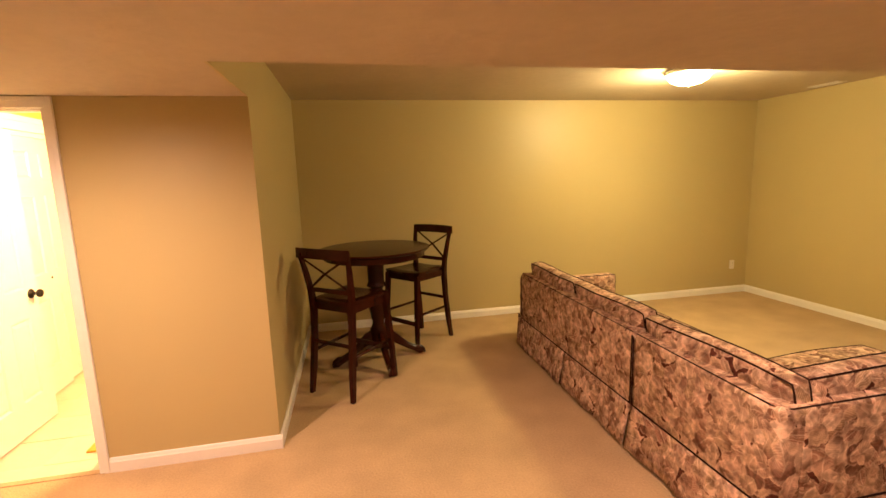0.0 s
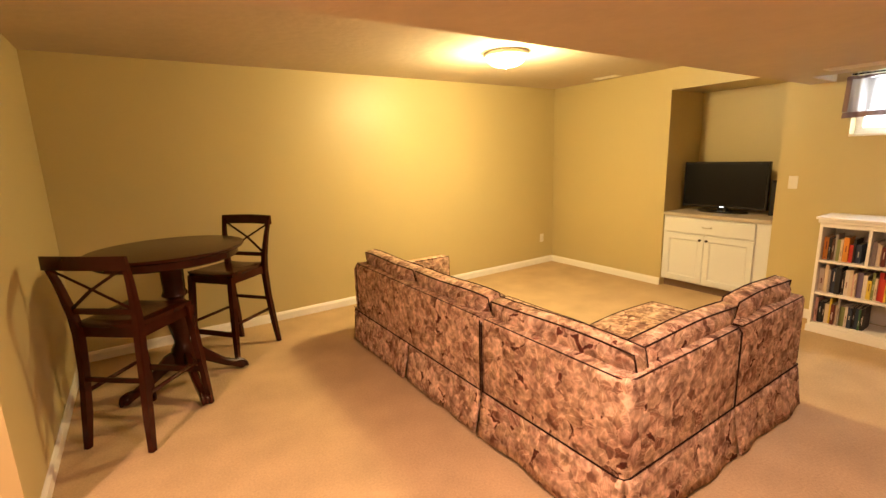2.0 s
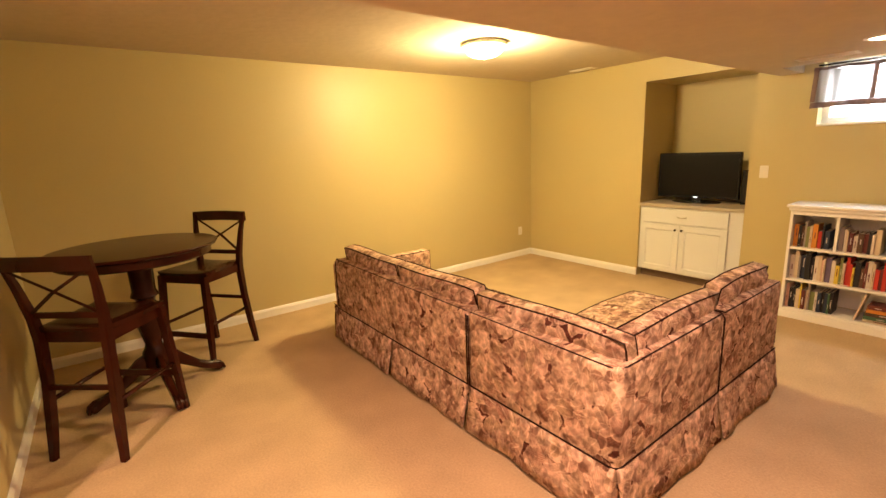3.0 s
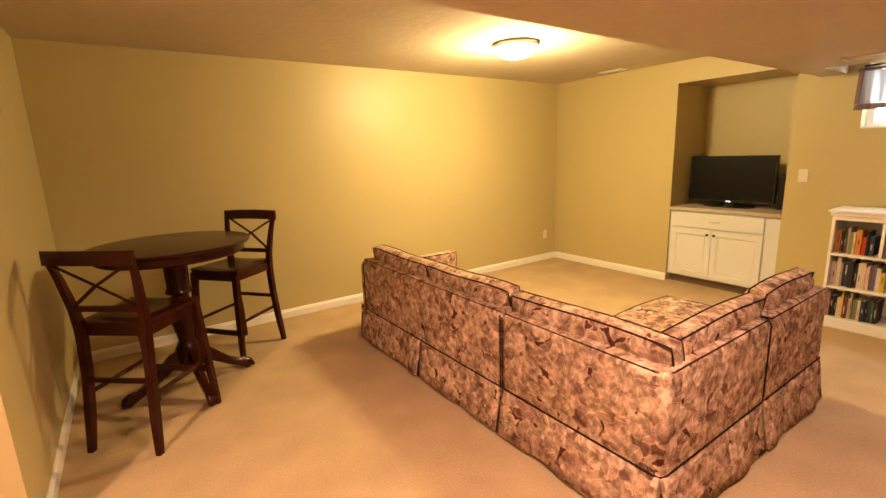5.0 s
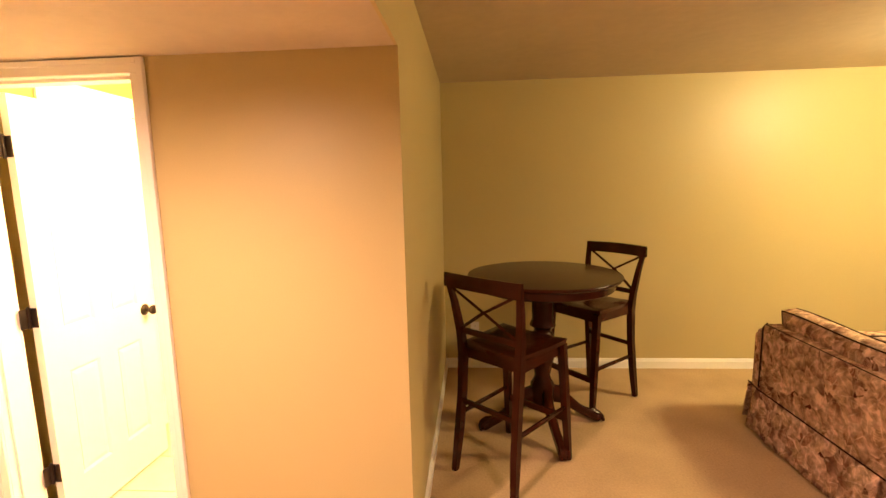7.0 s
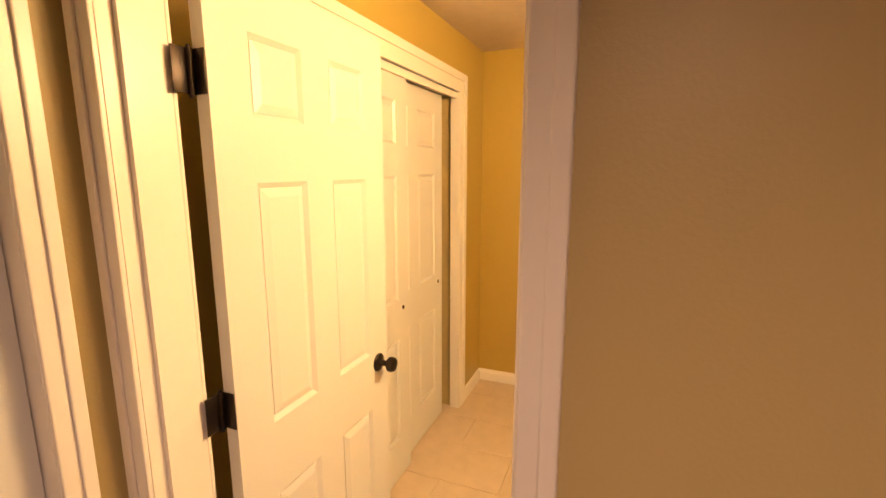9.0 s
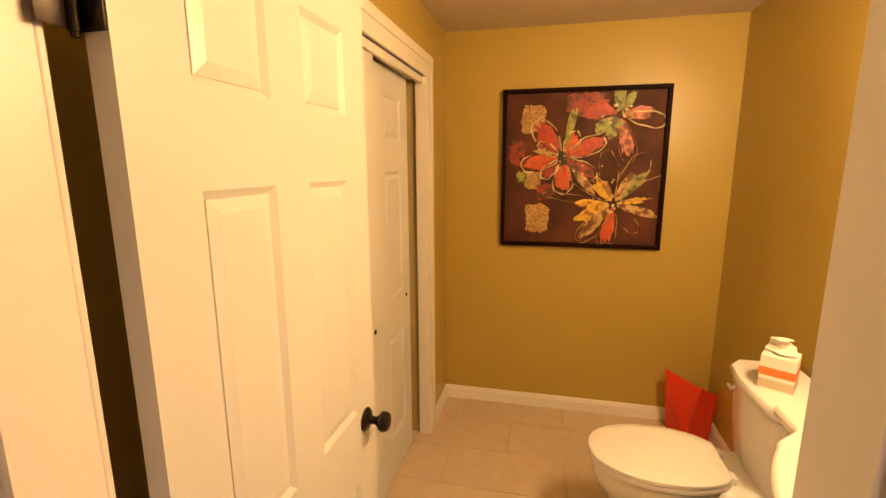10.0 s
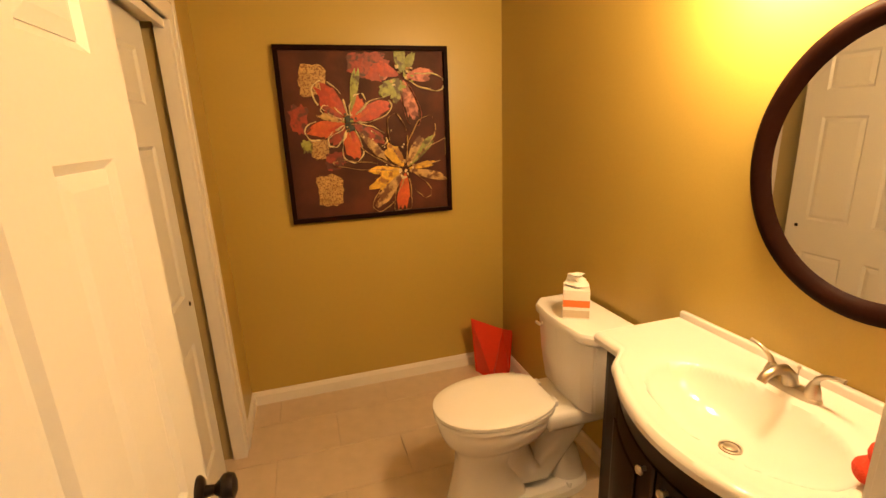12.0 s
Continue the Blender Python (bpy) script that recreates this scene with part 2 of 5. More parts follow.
        lines = math_node("MAXIMUM", math_node("MULTIPLY", vein, 0.5), math_node("MULTIPLY", rib, 0.8))
        leafc = blend(lines, hue.outputs[0], (0.56, 0.41, 0.29, 1))
        reach = math_node("ADD", math_node("ADD", vor.outputs["Distance"], jag), math_node("MULTIPLY", side, scale * 0.45))
        tone = spread(sep.outputs[1], -0.012, 0.045)
        leafc = blend(math_node("MULTIPLY", tone, 0.88), leafc, (0.095, 0.036, 0.022, 1))
        rim = spread(reach, radius * 1.12 - 0.13, radius * 1.12 - 0.05)
        leafc = blend(math_node("MULTIPLY", rim, 0.32), leafc, (0.60, 0.42, 0.29, 1))
        inside = spread(reach, radius * 1.12, radius * 1.12 - 0.045)
        col = blend(inside, col, leafc)
    chip = n.new("ShaderNodeTexNoise")
    chip.inputs["Scale"].default_value, chip.inputs["Detail"].default_value = 30, 2
    l.new(wv.outputs[0], chip.inputs["Vector"])
    speck = spread(chip.outputs["Fac"], 0.40, 0.60)
    gain = n.new("ShaderNodeVectorMath")
    gain.operation = "SCALE"
    l.new(col, gain.inputs[0])
    l.new(math_node("ADD", math_node("MULTIPLY", speck, 0.62), 0.86), gain.inputs["Scale"])
    l.new(gain.outputs[0], b.inputs["Base Color"])
    weave = n.new("ShaderNodeTexNoise")
    weave.inputs["Scale"].default_value = 420
    l.new(tc.outputs["Object"], weave.inputs["Vector"])
    bp = n.new("ShaderNodeBump")
    bp.inputs["Strength"].default_value, bp.inputs["Distance"].default_value = 0.5, 0.002
    l.new(weave.outputs["Fac"], bp.inputs["Height"]), l.new(bp.outputs[0], b.inputs["Normal"])
    return m


FAB = leaf_fabric()
WELT = mat("dark_welt_cord", (0.026, 0.012, 0.009), 0.9, vary=0.2, spec=0.05)
LAMINATE = mat("beige_laminate", (0.42, 0.36, 0.28), 0.4, vary=0.15, scale=120)
NICKEL = mat("brushed_nickel", (0.50, 0.46, 0.40), 0.28, metal=1.0, vary=0.03)
ESPRESSO = mat("espresso_cabinet_wood", (0.014, 0.006, 0.004), 0.4, vary=0.3, scale=8, spec=0.18)
MIRROR = mat("mirror_glass", (0.88, 0.88, 0.86), 0.01, metal=1.0, vary=0.0)
MAHOG = mat("mahogany_frame_wood", (0.013, 0.0045, 0.003), 0.42, vary=0.3, scale=14, spec=0.03)
MARBLE = mat("cultured_marble", (0.70, 0.69, 0.67), 0.09, vary=0.015, scale=6, spec=0.6)
RED = mat("red_plastic", (0.78, 0.040, 0.010), 0.35, vary=0.05)
ORANGE = mat("orange_rug_pile", (0.75, 0.28, 0.03), 0.95, bump=0.8, scale=200, vary=0.15)
TISSUE = mat("tissue_paper", (0.82, 0.80, 0.76), 0.9, vary=0.03, bump=0.2)
PLATE = mat("white_plate_plastic", (0.72, 0.68, 0.60), 0.35, vary=0.01)
# Dark colour that paints the shade inside slots and the vent duct.
SLOT_SHADE = mat("slot_shade_paint", (0.10, 0.09, 0.08), 0.5)
GREYB = mat("grey_band_card", (0.55, 0.47, 0.35), 0.7)
SCREEN = mat("tv_screen_glass", (0.003, 0.003, 0.003), 0.32, vary=0.0, spec=0.25)
DOME = glow("lit_dome_glass", (1.0, 0.80, 0.42), 9.0)
CANGLOW = glow("lit_can_lens", (1.0, 0.84, 0.62), 10.0)
OUTSIDE = glow("daylight_backdrop", (0.86, 0.91, 1.0), 3.2)
# Emission added so that the television's badge looks bright.
BADGE_GLOW = glow("badge_glow", (0.9, 0.9, 1.0), 1.5)


def sheer():
    m = bpy.data.materials.new("sheer_valance_cloth")
    m.use_nodes = True
    n, l = m.node_tree.nodes, m.node_tree.links
    b = n["Principled BSDF"]
    b.inputs["Base Color"].default_value = (0.60, 0.57, 0.53, 1)
    b.inputs["Roughness"].default_value = 0.9
    tr = n.new("ShaderNodeBsdfTranslucent")
    tr.inputs["Color"].default_value = (0.30, 0.295, 0.29, 1)
    # Upright noise stripes paint darker, doubled folds into the translucent colour, as fold shade.
    tc, mp, ns, rp = n.new("ShaderNodeTexCoord"), n.new("ShaderNodeMapping"), n.new("ShaderNodeTexNoise"), n.new("ShaderNodeMapRange")
    mp.inputs["Scale"].default_value = (0.5, 16.0, 1.2)
    ns.inputs["Scale"].default_value, ns.inputs["Detail"].default_value = 1.0, 3
    rp.inputs["From Min"].default_value, rp.inputs["From Max"].default_value = 0.38, 0.58
    rp.inputs["To Min"].default_value, rp.inputs["To Max"].default_value = 0.25, 1.0
    sc = n.new("ShaderNodeVectorMath")
    sc.operation = "SCALE"
    sc.inputs[0].default_value = (0.52, 0.50, 0.49)
    l.new(tc.outputs["Object"], mp.inputs["Vector"]), l.new(mp.outputs[0], ns.inputs["Vector"])
    l.new(ns.outputs["Fac"], rp.inputs["Value"]), l.new(rp.outputs[0], sc.inputs["Scale"]), l.new(sc.outputs[0], tr.inputs["Color"])
    mx = n.new("ShaderNodeMixShader")
    mx.inputs[0].default_value = 0.6
    l.new(b.outputs[0], mx.inputs[1]), l.new(tr.outputs[0], mx.inputs[2])
    l.new(mx.outputs[0], n["Material Output"].inputs["Surface"])
    return m


SHEER = sheer()
BAND = mat("mauve_band_cloth", (0.21, 0.14, 0.13), 0.9, vary=0.1)


# ---- trim, casings, baseboards ----
def baseboard(name, a, b, inward):
    """A moulded board along the wall from a to b; inward: the unit normal into the room."""
    a, b, w = Vector((*a, 0)), Vector((*b, 0)), Vector((*inward, 0))
    prof = [(0, 0), (0.015, 0), (0.015, 0.062), (0.011, 0.070), (0.009, 0.078), (0.005, 0.085), (0, 0.087)]
    bm = bmesh.new()
    ends = [[bm.verts.new(p + w * d + Vector((0, 0, z))) for d, z in prof] for p in (a, b)]
    k = len(prof)
    for i in range(k):
        bm.faces.new((ends[0][i], ends[0][(i + 1) % k], ends[1][(i + 1) % k], ends[1][i]))
    bm.faces.new(ends[0][::-1]), bm.faces.new(ends[1])
    tagged(part(name, bm, TRIM), "white painted baseboard with a rounded top", kind="structure")


g = 0.001
baseboard("baseboard", (g, YB - g), (XR - g, YB - g), (0, -1))
baseboard("baseboard", (g, YP), (g, YB - 0.016), (1, 0))
baseboard("baseboard", (XR - g, NY1), (XR - g, YB - 0.016), (-1, 0))
baseboard("baseboard", (XR - g, 2.17), (XR - g, NY0), (-1, 0))
baseboard("baseboard", (DX1 + 0.057, YP - g), (0.016, YP - g), (0, -1))
baseboard("baseboard", (BX0 + g, BY1 - g), (BX1 - g, BY1 - g), (0, -1))
baseboard("baseboard", (BX0 + g, CY1 + 0.09), (BX0 + g, BY1 - 0.016), (1, 0))
baseboard("baseboard", (BX1 - g, 4.31), (BX1 - g, BY1 - 0.016), (-1, 0))
baseboard("baseboard", (HX + g, YN), (HX + g, HD0 - 0.075), (1, 0))


def casing(name, along, lo, hi, top, plane, out, jamb, width=0.055, head=None):
    """Door casing and jamb round an opening. along: 'x' or 'y', the wall's direction; plane: the wall face; out: the side it stands proud; jamb: depth through the wall."""
    head = head or width
    whole = tagged(new(name), "white painted door casing with a stepped edge", kind="structure")

    def slab(bm, a0, a1, z0, z1, p0, p1, bev=0.003):
        if along == "x":
            box(bm, a0, min(p0, p1), z0, a1, max(p0, p1), z1, bevel=bev)
        else:
            box(bm, min(p0, p1), a0, z0, max(p0, p1), a1, z1, bevel=bev)
        return bm
    for s, e in ((lo - width, lo), (hi, hi + width)):
        bm = slab(bmesh.new(), s, e, 0, top, plane, plane + out * 0.011)
        o0, o1 = (s, s + width * 0.45) if s < lo else (e - width * 0.45, e)
        part("side_casing", slab(bm, o0, o1, 0, top + head, plane + out * 0.011, plane + out * 0.018), TRIM, whole)
    bm = slab(bmesh.new(), lo - width, hi + width, top, top + head, plane, plane + out * 0.011)
    part("head_casing", slab(bm, lo - width * 0.55, hi + width * 0.55, top + head * 0.6, top + head, plane + out * 0.011, plane + out * 0.018), TRIM, whole)
    q = plane - out * jamb
    if jamb > 0.01:
        for s, e in ((lo - 0.02, lo), (hi, hi + 0.02)):
            part("jamb", slab(bmesh.new(), s, e, 0, top, plane, q, 0.001), TRIM, whole)
        part("head_jamb", slab(bmesh.new(), lo - 0.02, hi + 0.02, top, top + 0.02, plane, q, 0.001), TRIM, whole)
    return whole


casing("door_casing", "x", DX0, DX1, DOORH, YP - g, -1, T + 0.002)
casing("door_casing_inner", "x", DX0, DX1 + 0.012, DOORH, YP + T + g, 1, 0.0005)
tagged(part("door_stop", box(box(box(bmesh.new(), DX1 - 0.012, YP + 0.03, 0, DX1, YP + 0.085, DOORH), DX0, YP + 0.03, 0, DX0 + 0.012, YP + 0.085, DOORH), DX0 + 0.012, YP + 0.03, DOORH - 0.012, DX1 - 0.012, YP + 0.085, DOORH), TRIM), "white door stop strip", kind="structure")
casing("hall_casing", "y", HD0, HD1, DOORH, HX + g, 1, T)
casing("closet_casing", "y", CY0, CY1 - 0.02, CZ, BX0 + g, 1, 0.055, width=0.108, head=0.112)
tagged(part("threshold", bx(DX0, YP - 0.012, 0.0, DX1, YP + 0.03, 0.006, bevel=0.002), CARPET), "beige carpet edge at the doorway", kind="structure")


# ---- doors ----
def panelled(bm, w, h, t, cells):
    """A slab from (0,0,0) to (w,t,h) with sunk fields on both faces."""
    xs = sorted({0, w, *[c[0] for c in cells], *[c[1] for c in cells]})
    zs = sorted({0, h, *[c[2] for c in cells], *[c[3] for c in cells]})
    for side, y in ((0, 0.0), (1, t)):
        d = 0.011 if side == 0 else -0.011
        for i in range(len(xs) - 1):
            for j in range(len(zs) - 1):
                x0, x1, z0, z1 = xs[i], xs[i + 1], zs[j], zs[j + 1]
                hole = any(c[0] <= x0 and x1 <= c[1] and c[2] <= z0 and z1 <= c[3] for c in cells)
                if not hole:
                    bm.faces.new([bm.verts.new(p) for p in ((x0, y, z0), (x1, y, z0), (x1, y, z1), (x0, y, z1))])
        for x0, x1, z0, z1 in cells:
            m = 0.014
            outer = [(x0, z0), (x1, z0), (x1, z1), (x0, z1)]
            inner = [(x0 + m, z0 + m), (x1 - m, z0 + m), (x1 - m, z1 - m), (x0 + m, z1 - m)]
            vo = [bm.verts.new((x, y, z)) for x, z in outer]
            vi = [bm.verts.new((x, y + d, z)) for x, z in inner]
            for k in range(4):
                bm.faces.new((vo[k], vo[(k + 1) % 4], vi[(k + 1) % 4], vi[k]))
            bm.faces.new(vi)
    for a, b in (((0, 0), (w, 0)), ((w, 0), (w, h)), ((w, h), (0, h)), ((0, h), (0, 0))):
        bm.faces.new([bm.verts.new(p) for p in ((a[0], 0, a[1]), (b[0], 0, b[1]), (b[0], t, b[1]), (a[0], t, a[1]))])
    return bm


def field(x0, x1, z0, z1, y, d):
    """A raised field that stands up out of its sunk panel; d: the way it stands out."""
    bm = bmesh.new()
    a = [(x0, z0), (x1, z0), (x1, z1), (x0, z1)]
    c = 0.022
    b = [(x0 + c, z0 + c), (x1 - c, z0 + c), (x1 - c, z1 - c), (x0 + c, z1 - c)]
    v0 = [bm.verts.new((x, y, z)) for x, z in a]
    v1 = [bm.verts.new((x, y + d * 0.003, z)) for x, z in a]
    v2 = [bm.verts.new((x, y + d * 0.009, z)) for x, z in b]
    for p, q in ((v0, v1), (v1, v2)):
        for k in range(4):
            bm.faces.new((p[k], p[(k + 1) % 4], q[(k + 1) % 4], q[k]))
    bm.faces.new(v2)
    return bm


def six_cells(w, h):
    st, mid = 0.112, 0.112
    xa, xb, xc, xd = st, (w - mid) / 2, (w + mid) / 2, w - st
    rows = ((0.22, 0.757), (0.96, 1.572), (1.718, h - 0.115))
    return [(a, b, z0, z1) for z0, z1 in rows for a, b in ((xa, xb), (xc, xd))]


def panel_door(parent, w, h, t):
    cells = six_cells(w, h)
    slab = panelled(bmesh.new(), w, h, t, cells)
    bmesh.ops.remove_doubles(slab, verts=slab.verts, dist=1e-5)
    part("slab", slab, DOORP, parent)
    for x0, x1, z0, z1 in cells:
        for y, d in ((0.0112, -1), (t - 0.0112, 1)):
            part("panel", field(x0 + 0.014, x1 - 0.014, z0 + 0.014, z1 - 0.014, y, d), DOORP, parent)


def round_knob(parent, x, z, y, d, material=BRONZE, s=1.0):
    bm = bmesh.new()
    prof = [(0.033, 0), (0.033, 0.004), (0.028, 0.009), (0.012, 0.013), (0.010, 0.030), (0.016, 0.038), (0.026, 0.046), (0.028, 0.056), (0.024, 0.066), (0.012, 0.071), (0.001, 0.072)]
    lathe(bm, [(r * s, q * s) for r, q in prof], sides=24)
    bm.transform(Matrix.Translation((x, y, z)) @ Matrix.Rotation(radians(90 if d < 0 else -90), 4, "X"))
    return part("door_knob", bm, material, parent, "round dark bronze knob on a rose", smooth=True)


bath_door = thing("bathroom_door", (DX0 + 0.050, YP + T + 0.043, 0.012), "white six-panel door standing open with dark bronze hardware", "door", turn=89.0)
panel_door(bath_door, 0.692, 2.02, 0.035)
round_knob(bath_door, 0.627, 0.915, 0.0, -1)
round_knob(bath_door, 0.627, 0.915, 0.035, 1)
for z in (0.30, 1.05, 1.80):
    bm = bmesh.new()
    tube(bm, [(-0.010, 0.036, z - 0.046), (-0.010, 0.036, z + 0.046)], 0.0075, sides=12)
    tube(bm, [(-0.010, 0.036, z - 0.052), (-0.010, 0.036, z + 0.052)], 0.0050, sides=10)
    box(bm, -0.004, 0.001, z - 0.045, -0.0005, 0.034, z + 0.045, bevel=0.0015)
    box(bm, -0.050, 0.036, z - 0.045, -0.010, 0.0385, z + 0.045, bevel=0.001)
    part("hinge", bm, BRONZE, bath_door, "dark bronze butt hinge", smooth=True)

hall_door = thing("hall_door", (HX - 0.045, HD0 + 0.003, 0.012), "white six-panel interior door, closed", "door", turn=90)
panel_door(hall_door, HD1 - HD0 - 0.006, 2.02, 0.035)
round_knob(hall_door, 0.06, 0.915, 0.0, -1)

far_slider = thing("closet_door", (BX0 - 0.072, 4.44, 0.012), "white six-panel sliding closet door on the back track", "closet door", group="sliding closet doors", turn=90)
panel_door(far_slider, 0.81, 2.03, 0.035)
bm = lathe(bmesh.new(), [(0.011, 0), (0.011, 0.003), (0.007, 0.004), (0.006, 0.001)], sides=16)
bm.transform(Matrix.Translation((0.745, 0.0, 0.915)) @ Matrix.Rotation(radians(90), 4, "X"))
part("finger_pull", bm, BRONZE, far_slider, "small dark finger pull", smooth=True)
near_slider = copy_thing(far_slider, pose(BX0 - 0.030, 3.88, 0.012, 0, 0, 90))
tagged(near_slider, "white six-panel sliding closet door on the front track")
tagged(part("closet_track", box(box(bmesh.new(), BX0 - 0.115, CY0, CZ - 0.012, BX0 - 0.035, CY1 - 0.02, CZ + 0.008, bevel=0.002), BX0 - 0.030, CY0, CZ - 0.035, BX0 - 0.012, CY1 - 0.02, CZ + 0.008), TRIM), "closet door track", kind="structure")


# ---- sectional sofa ----
def cushion(w, d, h, puff=0.35, seed=1, n=12):
    """A stuffed cushion, w x d x h round the origin, with its welt lines' paths."""
    rnd = random.Random(seed)
    ph = [rnd.uniform(0, 6.28) for _ in range(6)]
    bm = bmesh.new()

    def point(u, v, s):
        eu, ev = (1 - abs(u) ** 7), (1 - abs(v) ** 5)
        th = h / 2 * ((1 - puff) + puff * (eu * ev) ** 0.6)
        rd = 1 - 0.035 * (1 - s * s)
        lump = 0.008 * (math.sin(4 * u + ph[0] + 2 * v) + math.sin(5 * v + ph[1] - 3 * u)) * eu * ev
        sag = 0.012 * math.sin(3 * u + ph[2]) * (1 - abs(v) * 0.4)
        cu = 1 - 0.018 * abs(v) ** 6
        cv = 1 - 0.018 * abs(u) ** 6
        return Vector((u * w / 2 * rd * cu, v * d / 2 * rd * cv + sag * 0.5, s * (th + lump) + sag * 0.5))
    grids = {}
    for s in (1, -1):
        g_ = [[bm.verts.new(point(-1 + 2 * i / n, -1 + 2 * j / n, s)) for j in range(n + 1)] for i in range(n + 1)]
        grids[s] = g_
        for i in range(n):
            for j in range(n):
                f = bm.faces.new((g_[i][j], g_[i + 1][j], g_[i + 1][j + 1], g_[i][j + 1]))
                f.smooth = True
    rim = [(i, 0) for i in range(n)] + [(n, j) for j in range(n)] + [(i, n) for i in range(n, 0, -1)] + [(0, j) for j in range(n, 0, -1)]
    top = [grids[1][i][j] for i, j in rim]
    bot = [grids[-1][i][j] for i, j in rim]
    mid = [bm.verts.new(((a.co + b.co) / 2) * 1.0 + ((a.co + b.co) / 2).normalized() * 0.008) for a, b in zip(top, bot)]
    k = len(rim)
    for p, q in ((top, mid), (mid, bot)):
        for i in range(k):
            f = bm.faces.new((p[i], p[(i + 1) % k], q[(i + 1) % k], q[i]))
            f.smooth = True
    return bm, [v.co.copy() for v in top], [v.co.copy() for v in bot]


def add_cushion(parent, name, m, w, d, h, puff, seed):
    bm, a, b = cushion(w, d, h, puff, seed)
    bm.transform(m)
    c = part(name, bm, FAB, parent)
    wb = bmesh.new()
    for ring in (a, b):
        tube(wb, [m @ p for p in ring], 0.0042, sides=6, closed=True)
    part("welt", wb, WELT, c, "dark welt cord along the seams")


def panel_strip(bm, a, b, z0, z1, out, thick, wave=0.0, flare=0.0, n=24, seed=0, lift=0.0):
    """A hanging cloth panel from a to b, its foot standing out and waving a little."""
    a, b, w = Vector((*a, 0)), Vector((*b, 0)), Vector((*out, 0))
    rnd = random.Random(seed)
    ph = [rnd.uniform(0, 6.28) for _ in range(3)]
    rows, m = [], 5
    for j in range(m + 1):
        f = j / m
        row = []
        for i in range(n + 1):
            u = i / n
            wav = wave * (1 - f) * (math.sin(9 * u + ph[0]) + 0.6 * math.sin(19 * u + ph[1]))
            z = z0 + (z1 - z0) * f + (1 - f) * lift * (1 + math.sin(7 * u + ph[2])) / 2
            row.append(a.lerp(b, u) + w * (thick + flare * (1 - f) + wav) + Vector((0, 0, z)))
        rows.append(row)
    vs = [[bm.verts.new(p) for p in r] for r in rows]
    back = [[bm.verts.new(p - w * 0.012) for p in r] for r in rows]
    for j in range(m):
        for i in range(n):
            f = bm.faces.new((vs[j][i], vs[j][i + 1], vs[j + 1][i + 1], vs[j + 1][i]))
            f.smooth = True
            bm.faces.new((back[j][i + 1], back[j][i], back[j + 1][i], back[j + 1][i + 1]))
    for g_, h_ in ((vs, back),):
        for i in range(n):
            bm.faces.new((g_[0][i + 1], g_[0][i], h_[0][i], h_[0][i + 1]))
            bm.faces.new((g_[m][i], g_[m][i + 1], h_[m][i + 1], h_[m][i]))
        for j in range(m):
            bm.faces.new((g_[j][0], g_[j + 1][0], h_[j + 1][0], h_[j][0]))
            bm.faces.new((g_[j + 1][n], g_[j][n], h_[j][n], h_[j + 1][n]))
    return bm


SX, SY, SH = 2.055, 1.745, 0.715
ZK = 0.275
BT = 0.13
SD = 0.98


def skirt(parent, a, b, out, seed):
    part("skirt", panel_strip(bmesh.new(), a, b, 0.012, ZK, out, 0.004, wave=0.008, flare=0.042, seed=seed, lift=0.012), FAB, parent)


def welt(parent, pts, r=0.0042, closed=False):
    part("welt", tube(bmesh.new(), pts, r, sides=6, closed=closed), WELT, parent, "dark welt cord along the seams")


def backrest(parent, x0, y0, x1, y1):
    part("backrest", bx(x0, y0, 0.10, x1, y1, SH, bevel=0.028, segs=4), FAB, parent, smooth=True)


one = thing("sofa_section", (0, 0, 0), "long sofa section in pink and tan leaf print fabric", "sofa", group="sectional sofa")
J1, E1, J2, E2 = 2.665, 4.40, 2.99, 3.80
backrest(one, SX, J1 + 0.004, SX + BT, E1)
part("seat_deck", bx(SX + BT + 0.002, J1 + 0.004, 0.10, SX + SD, E1 - 0.02, 0.30, bevel=0.02, segs=3), FAB, one, smooth=True)
part("arm", box(box(bmesh.new(), SX + 0.03, E1 + 0.002, 0.10, SX + SD + 0.02, E1 + 0.13, 0.625, bevel=0.03, segs=4), SX + 0.005, E1 + 0.002, 0.10, SX + 0.07, E1 + 0.06, 0.665, bevel=0.02, segs=3), FAB, one, smooth=True)
welt(one, [(SX + 0.035, E1 + 0.012, 0.625), (SX + SD + 0.01, E1 + 0.012, 0.622), (SX + SD + 0.018, E1 + 0.02, 0.58), (SX + SD + 0.018, E1 + 0.02, 0.12)])
welt(one, [(SX + 0.03, E1 - 0.002, SH - 0.002), (SX + 0.004, E1 - 0.004, SH - 0.03), (SX + 0.002, E1 - 0.003, 0.30)])
welt(one, [(SX + 0.012, J1 + 0.02, SH - 0.008), (SX + 0.012, E1 - 0.02, SH - 0.008)])
welt(one, [(SX - 0.002, J1 + 0.008, SH - 0.02), (SX - 0.004, J1 + 0.008, 0.45), (SX - 0.004, J1 + 0.008, ZK)])
welt(one, [(SX - 0.003, J1 + 0.01, ZK), (SX - 0.003, E1 - 0.01, ZK + 0.003), (SX + 0.02, E1 + 0.13, ZK + 0.003)])
skirt(one, (SX, J1 + 0.012), (SX, 3.50), (-1, 0), 3)
skirt(one, (SX, 3.515), (SX, E1 + 0.03), (-1, 0), 4)
skirt(one, (SX + SD + 0.01, E1 + 0.12), (SX + SD + 0.01, J1 + 0.01), (1, 0), 5)
skirt(one, (SX + 0.02, E1 + 0.13), (SX + SD, E1 + 0.13), (0, 1), 15)
